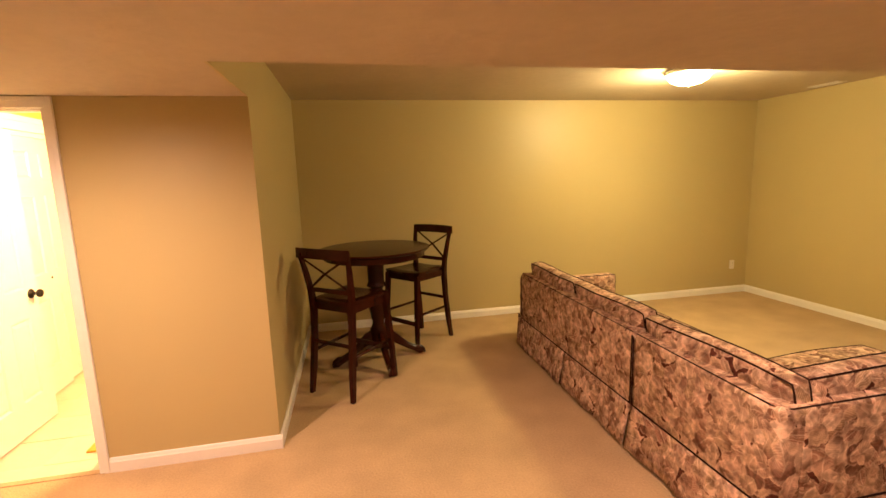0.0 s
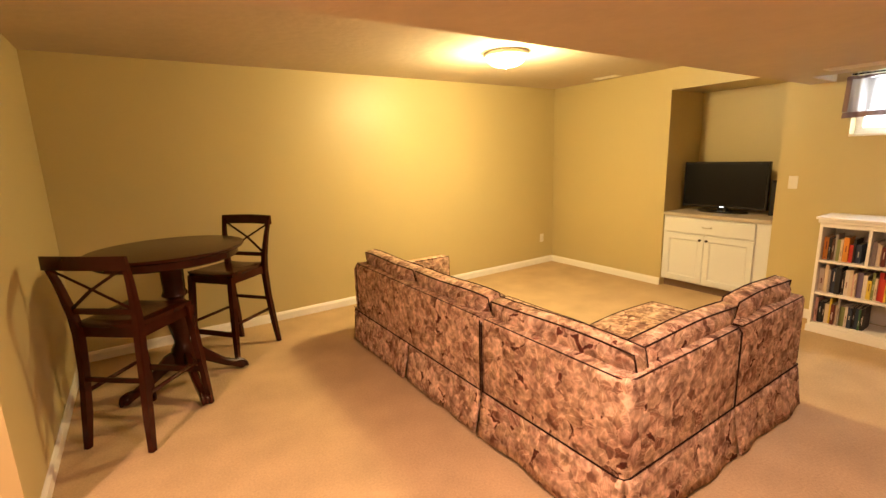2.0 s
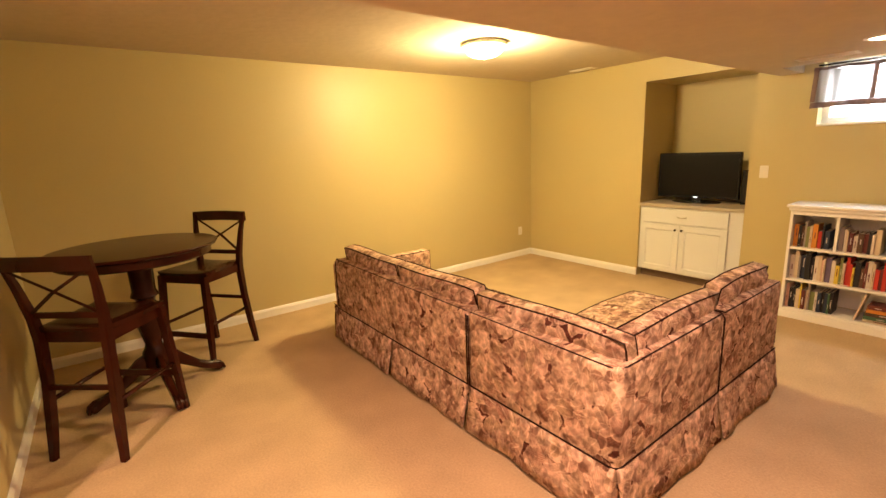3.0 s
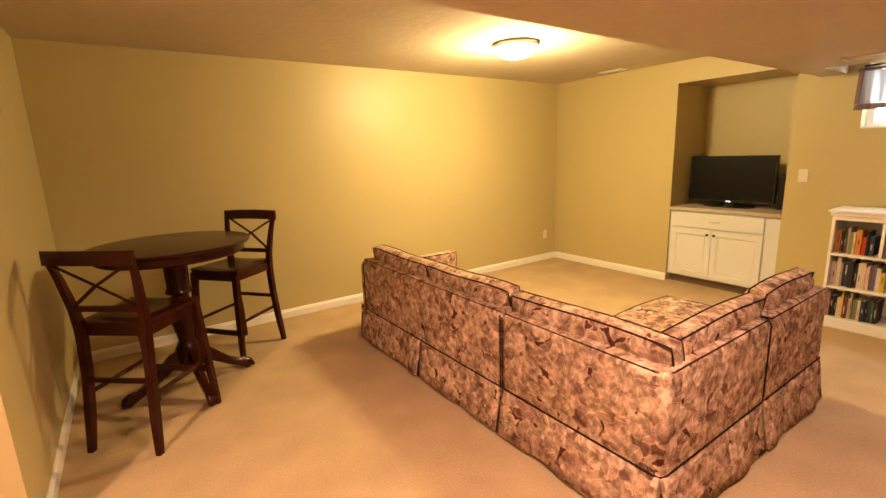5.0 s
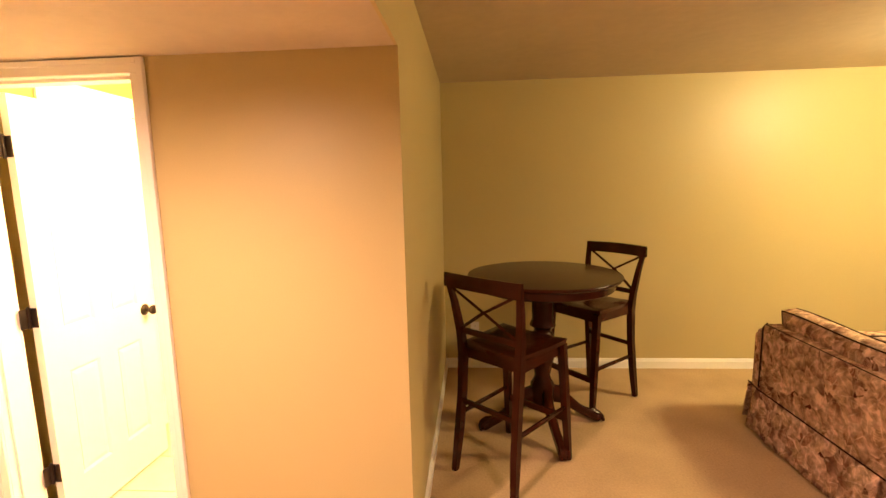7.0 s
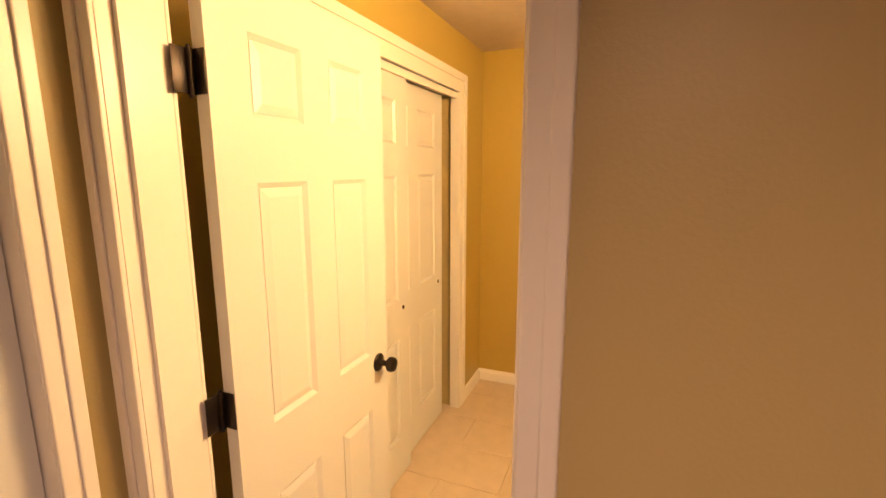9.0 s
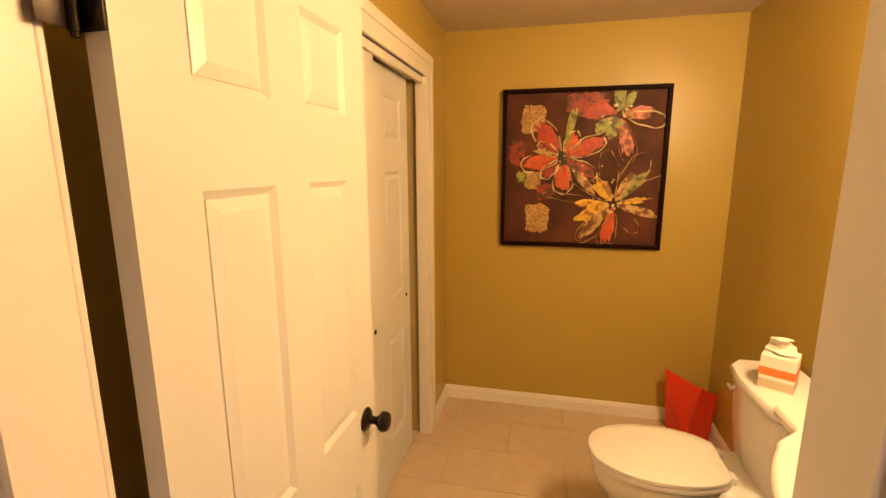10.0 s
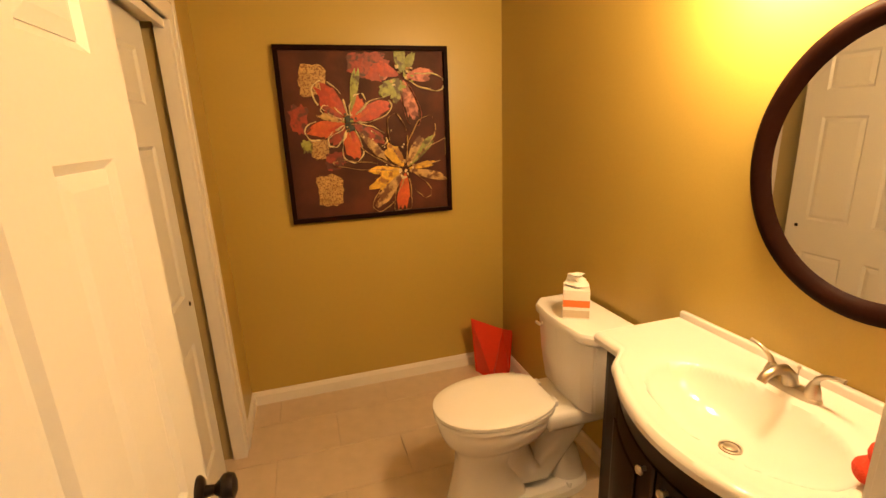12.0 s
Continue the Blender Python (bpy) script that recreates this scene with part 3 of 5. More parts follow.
for k, (a, b) in enumerate(((2.70, 3.52), (3.54, 4.37))):
    add_cushion(one, "back_cushion", pose(SX + 0.165, (a + b) / 2, 0.592, 80, 0, 90), b - a, 0.44, 0.17, 0.5, 10 + k)
    add_cushion(one, "seat_cushion", pose(SX + 0.62, (a + b) / 2, 0.375, 0, 0, 90), b - a, 0.70, 0.15, 0.28, 20 + k)

two = thing("sofa_section", (0, 0, 0), "corner sofa section in pink and tan leaf print fabric", "sofa", group="sectional sofa")
bm = box(bmesh.new(), SX, SY, 0.10, SX + BT, J1 - 0.004, SH, bevel=0.028, segs=4)
box(bm, SX + BT - 0.03, SY, 0.10, J2 - 0.004, SY + BT, SH, bevel=0.028, segs=4)
part("backrest", bm, FAB, two, smooth=True)
part("seat_deck", bx(SX + BT + 0.002, SY + BT + 0.002, 0.10, J2 - 0.006, J1 - 0.006, 0.30, bevel=0.02, segs=3), FAB, two, smooth=True)
welt(two, [(SX + 0.012, J1 - 0.02, SH - 0.008), (SX + 0.010, SY + 0.06, SH - 0.008), (SX + 0.02, SY + 0.02, SH - 0.008), (SX + 0.06, SY + 0.010, SH - 0.008), (J2 - 0.02, SY + 0.012, SH - 0.008)])
welt(two, [(SX - 0.003, J1 - 0.008, SH - 0.025), (SX - 0.004, J1 - 0.008, ZK)])
welt(two, [(SX - 0.003, J1 - 0.01, ZK), (SX - 0.003, SY + 0.03, ZK), (SX + 0.008, SY + 0.006, ZK), (SX + 0.035, SY - 0.003, ZK), (J2 - 0.01, SY - 0.003, ZK)])
welt(two, [(J2 - 0.008, SY - 0.003, ZK), (J2 - 0.008, SY - 0.002, SH - 0.03), (J2 - 0.008, SY + 0.02, SH - 0.002), (J2 - 0.008, SY + BT - 0.02, SH + 0.001)])
skirt(two, (SX, SY + 0.008), (SX, J1 - 0.012), (-1, 0), 6)
skirt(two, (SX + 0.008, SY), (J2 - 0.008, SY), (0, -1), 7)
add_cushion(two, "back_cushion", pose(SX + 0.155, 2.225, 0.586, 80, 0, 90), 0.90, 0.44, 0.15, 0.5, 31)
add_cushion(two, "back_cushion", pose(2.645, SY + 0.140, 0.584, 80, 0, 180), 0.84, 0.44, 0.15, 0.5, 32)
add_cushion(two, "seat_cushion", pose(2.72, 2.33, 0.375, 0, 0, 0), 0.66, 0.68, 0.15, 0.28, 33)

three = thing("sofa_section", (0, 0, 0), "short end sofa section in pink and tan leaf print fabric", "sofa", group="sectional sofa")
backrest(three, J2 + 0.004, SY, E2, SY + BT)
part("seat_deck", bx(J2 + 0.004, SY + BT + 0.002, 0.10, E2, SY + SD - 0.02, 0.30, bevel=0.02, segs=3), FAB, three, smooth=True)
welt(three, [(J2 + 0.01, SY + BT - 0.02, SH + 0.001), (J2 + 0.008, SY + 0.02, SH - 0.002), (J2 + 0.02, SY + 0.01, SH - 0.008), (E2 - 0.02, SY + 0.012, SH - 0.008), (E2 - 0.003, SY + 0.012, SH - 0.03), (E2 - 0.002, SY + 0.008, 0.30)])
welt(three, [(J2 + 0.01, SY - 0.003, ZK), (E2 - 0.01, SY - 0.003, ZK), (E2 + 0.003, SY + 0.02, ZK), (E2 + 0.003, SY + SD - 0.05, ZK)])
skirt(three, (J2 + 0.008, SY), (E2 - 0.005, SY), (0, -1), 8)
skirt(three, (E2, SY + 0.01), (E2, SY + SD - 0.02), (1, 0), 9)
add_cushion(three, "back_cushion", pose(3.42, SY + 0.150, 0.597, 80, 0, 180.5), 0.68, 0.44, 0.16, 0.5, 41)
add_cushion(three, "seat_cushion", pose(3.39, 2.33, 0.385, 0, 0, 1.5), 0.78, 0.72, 0.16, 0.28, 42)


# ---- pub table and stools ----
def leg(bm, pts, w, d=None, turn=0.0):
    """A square-section leg along the points, w wide at each."""
    d = d or w
    rings = []
    for (x, y, z), a, b in zip(pts, w, d):
        ca, sa = math.cos(turn), math.sin(turn)
        rings.append([bm.verts.new((x + u * a / 2 * ca - v * b / 2 * sa, y + u * a / 2 * sa + v * b / 2 * ca, z)) for u, v in ((-1, -1), (1, -1), (1, 1), (-1, 1))])
    for p, q in zip(rings, rings[1:]):
        for k in range(4):
            bm.faces.new((p[k], p[(k + 1) % 4], q[(k + 1) % 4], q[k]))
    bm.faces.new(rings[0][::-1]), bm.faces.new(rings[-1])
    bmesh.ops.bevel(bm, geom=[e for e in bm.edges if abs((e.verts[0].co - e.verts[1].co).z) > 0.02], offset=0.004, segments=2, affect="EDGES")
    return bm


TZ = 1.038
table = thing("pub_table", (0.70, 4.42, 0), "round dark cherry pedestal table with clawed feet on beige carpet", "table", turn=10)
R = 0.484
part("tabletop", lathe(bmesh.new(), [(0.30, -0.030), (R - 0.03, -0.030), (R - 0.012, -0.024), (R - 0.002, -0.012), (R, -0.006), (R - 0.004, 0), (R - 0.015, 0.0015), (0.001, 0.0015)], (0, 0, TZ), sides=72), WOOD, table, smooth=True)
part("apron", lathe(bmesh.new(), [(R - 0.055, 0), (R - 0.045, 0.008), (R - 0.045, 0.05), (R - 0.06, 0.0505), (R - 0.06, 0.051)], (0, 0, TZ - 0.082), sides=72), WOOD, table, smooth=True)
part("underplate", bx(-0.22, -0.22, TZ - 0.07, 0.22, 0.22, TZ - 0.031, bevel=0.004), WOOD, table)
part("column", lathe(bmesh.new(), [(0.10, 0.94), (0.075, 0.92), (0.07, 0.74), (0.085, 0.70), (0.06, 0.68), (0.055, 0.66), (0.075, 0.63), (0.085, 0.58), (0.080, 0.50), (0.062, 0.42), (0.050, 0.36), (0.060, 0.33), (0.078, 0.30), (0.078, 0.16), (0.06, 0.13)][::-1], sides=32), WOOD, table, smooth=True)
for k in range(4):
    bm = bmesh.new()
    pts = [(0.03, 0, 0.24), (0.12, 0, 0.215), (0.20, 0, 0.15), (0.27, 0, 0.095), (0.34, 0, 0.06), (0.375, 0, 0.045)]
    wid = [0.05, 0.055, 0.05, 0.048, 0.05, 0.055]
    hei = [0.12, 0.11, 0.085, 0.065, 0.06, 0.07]
    rings = [[bm.verts.new((x, s * w / 2, z + t * h / 2)) for s, t in ((-1, -0.8), (-0.7, -1), (0.7, -1), (1, -0.8), (1, 0.5), (0.5, 1), (-0.5, 1), (-1, 0.5))] for (x, _, z), w, h in zip(pts, wid, hei)]
    for p, q in zip(rings, rings[1:]):
        for i in range(8):
            f = bm.faces.new((p[i], p[(i + 1) % 8], q[(i + 1) % 8], q[i]))
            f.smooth = True
    bm.faces.new(rings[0][::-1]), bm.faces.new(rings[-1])
    bmesh.ops.create_uvsphere(bm, u_segments=16, v_segments=10, radius=0.034, matrix=Matrix.Translation((0.385, 0, 0.036)) @ Matrix.Diagonal((1.1, 0.95, 1, 1)))
    for s in (-0.022, 0, 0.022):
        tube(bm, [(0.345, s * 0.8, 0.078), (0.38, s, 0.074), (0.412, s * 1.1, 0.05), (0.42, s * 1.1, 0.015)], 0.010, sides=6)
    bm.transform(Matrix.Rotation(radians(90 * k), 4, "Z"))
    part("foot", bm, WOOD, table, smooth=True)


def bar_stool():
    s = thing("bar_stool", (0, 0, 0), "dark cherry bar stool with a crossed back beside the table", "bar stool", group="stools at the pub table")
    hw = 0.205
    seat = bmesh.new()
    n = 14
    g_ = []
    for j in range(n + 1):
        v = -1 + 2 * j / n
        row = []
        for i in range(n + 1):
            u = -1 + 2 * i / n
            wx = 0.212 + 0.018 * v
            x, y = u * wx * (1 - 0.03 * v * v), v * 0.215 * (1 - 0.05 * u * u * (v > 0))
            z = 0.752 + 0.010 * (u * u) - 0.006 + 0.004 * v * v - 0.012 * max(abs(u), abs(v)) ** 14
            row.append(seat.verts.new((x, y + 0.01, z)))
        g_.append(row)
    low = [[seat.verts.new((v_.co.x * 0.97, v_.co.y * 0.97, 0.718)) for v_ in row] for row in g_]
    for j in range(n):
        for i in range(n):
            f = seat.faces.new((g_[j][i], g_[j][i + 1], g_[j + 1][i + 1], g_[j + 1][i]))
            f.smooth = True
            seat.faces.new((low[j][i + 1], low[j][i], low[j + 1][i], low[j + 1][i + 1]))
    for a, b, c in (((0, 0), (0, 1), n), ((n, 0), (0, 1), n), ((0, 0), (1, 0), n), ((0, n), (1, 0), n)):
        for t in range(n):
            j0, i0 = a[0] + b[0] * t, a[1] + b[1] * t
            j1, i1 = j0 + b[0], i0 + b[1]
            seat.faces.new((g_[j0][i0], g_[j1][i1], low[j1][i1], low[j0][i0]))
    part("seat", seat, WOOD, s, smooth=True)
    part("apron", box(box(box(box(bmesh.new(), -0.175, -0.185, 0.655, 0.175, -0.165, 0.717), -0.175, 0.185, 0.655, 0.175, 0.205, 0.717), -0.195, -0.165, 0.655, -0.175, 0.185, 0.717), 0.175, -0.165, 0.655, 0.195, 0.185, 0.717), WOOD, s)
    for sx in (-1, 1):
        part("leg", leg(bmesh.new(), [(sx * 0.205, -0.262, 0), (sx * 0.195, -0.238, 0.2), (sx * 0.188, -0.210, 0.45), (sx * 0.190, -0.195, 0.68), (sx * 0.200, -0.200, 0.80), (sx * 0.220, -0.228, 0.98), (sx * 0.238, -0.262, 1.12)],
                        [0.034, 0.038, 0.042, 0.044, 0.040, 0.034, 0.030], [0.036, 0.042, 0.046, 0.050, 0.044, 0.036, 0.028]), WOOD, s, "curved rear leg that runs up into the back post")
        part("leg", leg(bmesh.new(), [(sx * 0.215, 0.262, 0), (sx * 0.205, 0.235, 0.35), (sx * 0.195, 0.205, 0.717)], [0.033, 0.040, 0.046], [0.033, 0.040, 0.046]), WOOD, s, "straight tapered front leg")
        part("stretcher", tube(bmesh.new(), [(sx * 0.196, -0.225, 0.33), (sx * 0.206, 0.236, 0.33)], 0.013, sides=8), WOOD, s)
    part("stretcher", bx(-0.205, 0.238, 0.235, 0.205, 0.258, 0.275, bevel=0.003), WOOD, s, "front foot rail")
    part("stretcher", bx(-0.190, -0.232, 0.40, 0.190, -0.214, 0.428, bevel=0.003), WOOD, s)
    rail = bmesh.new()
    m = 12
    rings = []
    for i in range(m + 1):
        u = -1 + 2 * i / m
        y = -0.262 - 0.030 * (1 - u * u)
        rings.append([rail.verts.new((u * 0.253, y + dy, z + (0.004 * (1 - u * u)))) for dy, z in ((-0.012, 1.068), (0.012, 1.066), (0.008, 1.142), (-0.010, 1.144))])
    for p, q in zip(rings, rings[1:]):
        for k in range(4):
            f = rail.faces.new((p[k], p[(k + 1) % 4], q[(k + 1) % 4], q[k]))
    rail.faces.new(rings[0][::-1]), rail.faces.new(rings[-1])
    part("top_rail", rail, WOOD, s, "curved top rail", smooth=True)
    part("lower_rail", bx(-0.195, -0.212, 0.798, 0.195, -0.194, 0.832, bevel=0.004), WOOD, s)
    for sx in (-1, 1):
        part("cross_slat", leg(bmesh.new(), [(sx * 0.190, -0.205 + 0.004 * sx, 0.825), (0, -0.248 + 0.008 * sx, 0.95), (-sx * 0.222, -0.268 + 0.004 * sx, 1.075)], [0.030] * 3, [0.014] * 3), WOOD, s)
    return s


stool = bar_stool()
copy_thing(stool, pose(1.13, 4.865, 0, 0, 0, 128.5))
stool.matrix_world = pose(0.464, 3.99, 0, 0, 0, -41)


# ---- television niche ----
cab = thing("base_cabinet", (XR + 0.02, NY0, 0), "white base cabinet with drawer and two panel doors in niche", "cabinet")
W = NY1 - NY0
part("body", bx(0.0, 0.004, 0.095, 0.60, W - 0.004, 0.845, bevel=0.002), DOORP, cab)
part("toe_kick", bx(0.06, 0.01, 0.0, 0.09, W - 0.01, 0.095), mat("brown_toe_kick", (0.16, 0.10, 0.06), 0.7), cab, "recessed brown toe kick")


def cab_front(name, y0, y1, z0, z1, raised=True):
    bm = panelled(bmesh.new(), y1 - y0, z1 - z0, 0.02, [(0.055, y1 - y0 - 0.055, 0.055, z1 - z0 - 0.055)] if raised else [])
    if not raised:
        bm.free()
        bm = bx(0, 0, 0, y1 - y0, 0.02, z1 - z0, bevel=0.005, segs=3)
    else:
        f = field(0.069, y1 - y0 - 0.069, 0.069, z1 - z0 - 0.069, 0.0112, -1)
        merge(bm, f)
    bm.transform(pose(0, y0, z0) @ Matrix.Rotation(radians(90), 4, "Z"))
    return part(name, bm, DOORP, cab)


mid = 0.62
fronts = [cab_front("drawer_front", 0.135, W - 0.03, 0.665, 0.825, False), cab_front("door", 0.135, mid - 0.003, 0.11, 0.645), cab_front("door", mid + 0.003, W - 0.03, 0.11, 0.645)]
for y, f in ((mid - 0.035, fronts[1]), (mid + 0.035, fronts[2])):
    bm = lathe(bmesh.new(), [(0.008, 0), (0.006, 0.010), (0.013, 0.018), (0.014, 0.024), (0.008, 0.028), (0.001, 0.029)], sides=16)
    bm.transform(Matrix.Translation((-0.020, y, 0.60)) @ Matrix.Rotation(radians(-90), 4, "Y"))
    part("knob", bm, BRONZE, f, "small dark round knob", smooth=True)
yc = (0.135 + W - 0.03) / 2
part("pull", tube(bmesh.new(), [(-0.018, yc - 0.048, 0.745), (-0.036, yc - 0.040, 0.742), (-0.044, yc - 0.015, 0.740), (-0.044, yc + 0.015, 0.740), (-0.036, yc + 0.040, 0.742), (-0.018, yc + 0.048, 0.745)], 0.005, sides=8), NICKEL, fronts[0], "curved bright metal bow pull")
counter = thing("countertop", (XR + 0.005, NY0, 0.8455), "beige laminate countertop on the white cabinet", "countertop")
part("slab", bx(-0.015, 0.002, 0, 0.66, W - 0.002, 0.035, bevel=0.004), LAMINATE, counter)

tv = thing("television", (XR + 0.33, 3.235, 0.881), "black flat-screen television on a glossy stand on the countertop", "television", turn=2)
part("bezel", bx(-0.015, -0.428, 0.045, 0.03, 0.428, 0.550, bevel=0.006), BLACK, tv)
part("screen", bx(-0.017, -0.408, 0.072, -0.0152, 0.408, 0.530), SCREEN, tv)
part("back_shell", bx(0.03, -0.30, 0.10, 0.07, 0.30, 0.48, bevel=0.02), BLACK, tv)
part("stand_base", lathe(bmesh.new(), [(0.255, 0), (0.26, 0.004), (0.25, 0.012), (0.06, 0.02)], (0.01, 0, 0), sides=40, sx=0.5, sy=1.0), BLACK, tv, smooth=True)
part("stand_neck", bx(0.0, -0.05, 0.015, 0.025, 0.05, 0.06, bevel=0.004), BLACK, tv)
part("badge", bx(-0.019, -0.022, 0.054, -0.0155, 0.022, 0.062), BADGE_GLOW, tv, "small bright maker's badge shape")
spk = thing("speaker", (XR + 0.42, 2.735, 0.881), "small black upright speaker box on the countertop", "speaker")
part("body", bx(-0.07, -0.06, 0, 0.09, 0.06, 0.36, bevel=0.006), BLACK, spk)
part("grille", bx(-0.074, -0.052, 0.02, -0.0705, 0.052, 0.34), mat("speaker_cloth", (0.015, 0.013, 0.012), 0.95, bump=0.5, scale=400), spk)


def wall_plate(name, m, kind):
    t = thing(name, (0, 0, 0), "white plastic %s on the khaki wall" % ("light switch plate" if kind == "switch" else "electrical outlet plate"), "light switch" if kind == "switch" else "outlet")
    t.matrix_world = m
    part("plate", bx(-0.036, -0.006, -0.058, 0.036, 0, 0.058, bevel=0.003), PLATE, t)
    if kind == "switch":
        part("rocker", bx(-0.016, -0.010, -0.033, 0.016, -0.0062, 0.033, bevel=0.002), PLATE, t)
    else:
        for z in (-0.021, 0.021):
            part("socket", bx(-0.016, -0.008, z - 0.014, 0.016, -0.0062, z + 0.014, bevel=0.002), PLATE, t)
            # Socket slots are dark raised strips, coloured as shaded holes.
            part("slots", box(box(bmesh.new(), -0.008, -0.0088, z - 0.005, -0.006, -0.0081, z + 0.006), 0.006, -0.0088, z - 0.005, 0.008, -0.0081, z + 0.006), SLOT_SHADE, t)
    return t


wall_plate("light_switch", pose(XR - g, 2.49, 1.25, 0, 0, -90), "switch")
wall_plate("outlet", pose(5.375, YB - g, 0.375), "outlet")
wall_plate("outlet", pose(0.26, YB - g, 0.36), "outlet")

# ---- bookcase ----
SHX, SHY0, SHY1, SHZ = 5.26, 1.19, 2.15, 1.0
case = thing("bookcase", (SHX, SHY0, 0), "low white painted bookcase full of books against the wall", "bookcase")
SW, DP = SHY1 - SHY0, XR - 0.016 - SHX
part("top", box(box(bmesh.new(), -0.03, -0.025, SHZ - 0.022, DP, SW + 0.025, SHZ, bevel=0.004), -0.016, -0.012, SHZ - 0.05, DP, SW + 0.012, SHZ - 0.0225, bevel=0.006), TRIM, case)
for y in (0, SW - 0.022):
    part("side", bx(0, y, 0, DP, y + 0.022, SHZ - 0.051, bevel=0.001), TRIM, case)
part("back", bx(DP - 0.012, 0.023, 0.09, DP, SW - 0.023, SHZ - 0.052), TRIM, case)
shelves = (0.085, 0.355, 0.635)
for z in shelves:
    part("shelf", bx(0.004, 0.023, z - 0.02, DP - 0.013, SW - 0.023, z, bevel=0.001), TRIM, case)
part("plinth", box(bx(0.002, 0.023, 0, 0.02, SW - 0.023, 0.064), -0.012, -0.008, 0.0, -0.0005, SW + 0.008, 0.062, bevel=0.003), TRIM, case)
part("face_rail", bx(-0.001, 0.023, SHZ - 0.085, 0.014, SW - 0.023, SHZ - 0.052), TRIM, case)
for y in (SW / 3 + 0.002, 2 * SW / 3 - 0.002):
    part("divider", bx(0.006, y - 0.010, shelves[2] + 0.0005, DP - 0.013, y + 0.010, SHZ - 0.086), TRIM, case)

BOOKC = {"orange": (0.62, 0.24, 0.03), "black": (0.012, 0.011, 0.013), "white": (0.62, 0.55, 0.48), "grey": (0.30, 0.26, 0.24), "olive": (0.18, 0.20, 0.07), "red": (0.50, 0.035, 0.02),
         "yellow": (0.65, 0.48, 0.05), "maroon": (0.13, 0.025, 0.02), "cream": (0.60, 0.48, 0.34), "navy": (0.02, 0.03, 0.06), "pink": (0.55, 0.33, 0.27), "brown": (0.10, 0.05, 0.03), "purple": (0.16, 0.12, 0.20), "green": (0.05, 0.12, 0.06)}
BMAT = {k: mat("%s_book_cloth" % k, c, 0.55, vary=0.08, scale=25) for k, c in BOOKC.items()}
PAPER = mat("book_paper", (0.62, 0.55, 0.42), 0.9, vary=0.1, scale=200)
brnd = random.Random(5)


def book(colour, y, z, w, h, d, x0=0.03, lean=0.0, flat=False):
    b = thing("book", (0, 0, 0), "%s-spined book %s" % (colour, "lying flat in a stack on the bookcase shelf" if flat else "standing upright on the bookcase shelf"), "book")
    cover = box(bmesh.new(), 0, 0, 0, 0.004, w, h, bevel=0.001, segs=1)
    box(cover, 0.004, 0, 0, d, 0.002, h)
    box(cover, 0.004, w - 0.002, 0, d, w, h)
    part("cover", cover, BMAT[colour], b)
    part("pages", bx(0.0045, 0.0022, 0.003, d - 0.004, w - 0.0022, h - 0.003), PAPER, b)
    c = "white" if colour in ("black", "navy", "maroon", "red", "brown", "green", "purple", "olive") else "maroon"
    kind = brnd.random()
    if w > 0.012 and kind < 0.55:
        marks = bmesh.new()
        z0 = h * brnd.uniform(0.22, 0.5)
        z1 = z0 + h * brnd.uniform(0.2, 0.4)
        box(marks, -0.0008, w * 0.36, z0, -0.0001, w * 0.56, z1)
        if kind < 0.22:
            box(marks, -0.0008, w * 0.64, z0 + 0.02, -0.0001, w * 0.74, z1 - 0.015)
        part("title", marks, BMAT[c], b, "plain bar of unreadable spine lettering")
    if w > 0.012 and 0.4 < kind < 0.65:
        part("imprint", bx(-0.0008, w * 0.35, h * 0.07, -0.0001, w * 0.65, h * 0.10), BMAT[c], b)
    if flat:
        b.matrix_world = Matrix.Translation((SHX + x0, SHY0 + y, z)) @ Matrix.Rotation(radians(lean), 4, "Z") @ Matrix.Translation((0, 0, w)) @ Matrix.Rotation(radians(-90), 4, "X")
    else:
        b.matrix_world = pose(SHX + x0, SHY0 + y, z, -lean, 0, 0)
    return b


def row(colours, y_start, y_stop, z, hmax, hmin, d=0.17):
    y = y_start
    for c in colours.split():
        w = brnd.choice((0.013, 0.017, 0.021, 0.026, 0.034))
        h = brnd.uniform(hmin - 0.02, hmax) if brnd.random() < 0.6 else brnd.uniform(hmin - 0.045, hmin)
        if y - w < y_stop:
            break
        y -= w + brnd.uniform(0.0005, 0.002)
        book(c, y, z + 0.0005, w, h, d + brnd.uniform(-0.03, 0.02), x0=0.035 + brnd.uniform(0, 0.025))


D1, D2 = SW / 3 + 0.002, 2 * SW / 3 - 0.002
row("orange black brown grey olive cream orange red black navy", SW - 0.026, D2 + 0.012, shelves[2], 0.225, 0.19)
row("grey white cream maroon white brown maroon black white cream", D2 - 0.014, D1 + 0.012, shelves[2], 0.21, 0.175)
row("pink cream pink maroon pink white grey red cream navy", D1 - 0.014, 0.03, shelves[2], 0.225, 0.18)
row("white cream grey navy black black white cream pink cream purple white yellow olive cream red red yellow black brown maroon white cream red maroon red brown pink white green cream", SW - 0.026, 0.03, shelves[1], 0.245, 0.20)
row("pink black black cream yellow maroon cream grey olive white navy black navy green black", SW - 0.026, 0.50, shelves[0], 0.235, 0.19)
book("cream", 0.455, shelves[0] + 0.001, 0.012, 0.23, 0.16, lean=-14)
zz = shelves[0] + 0.001
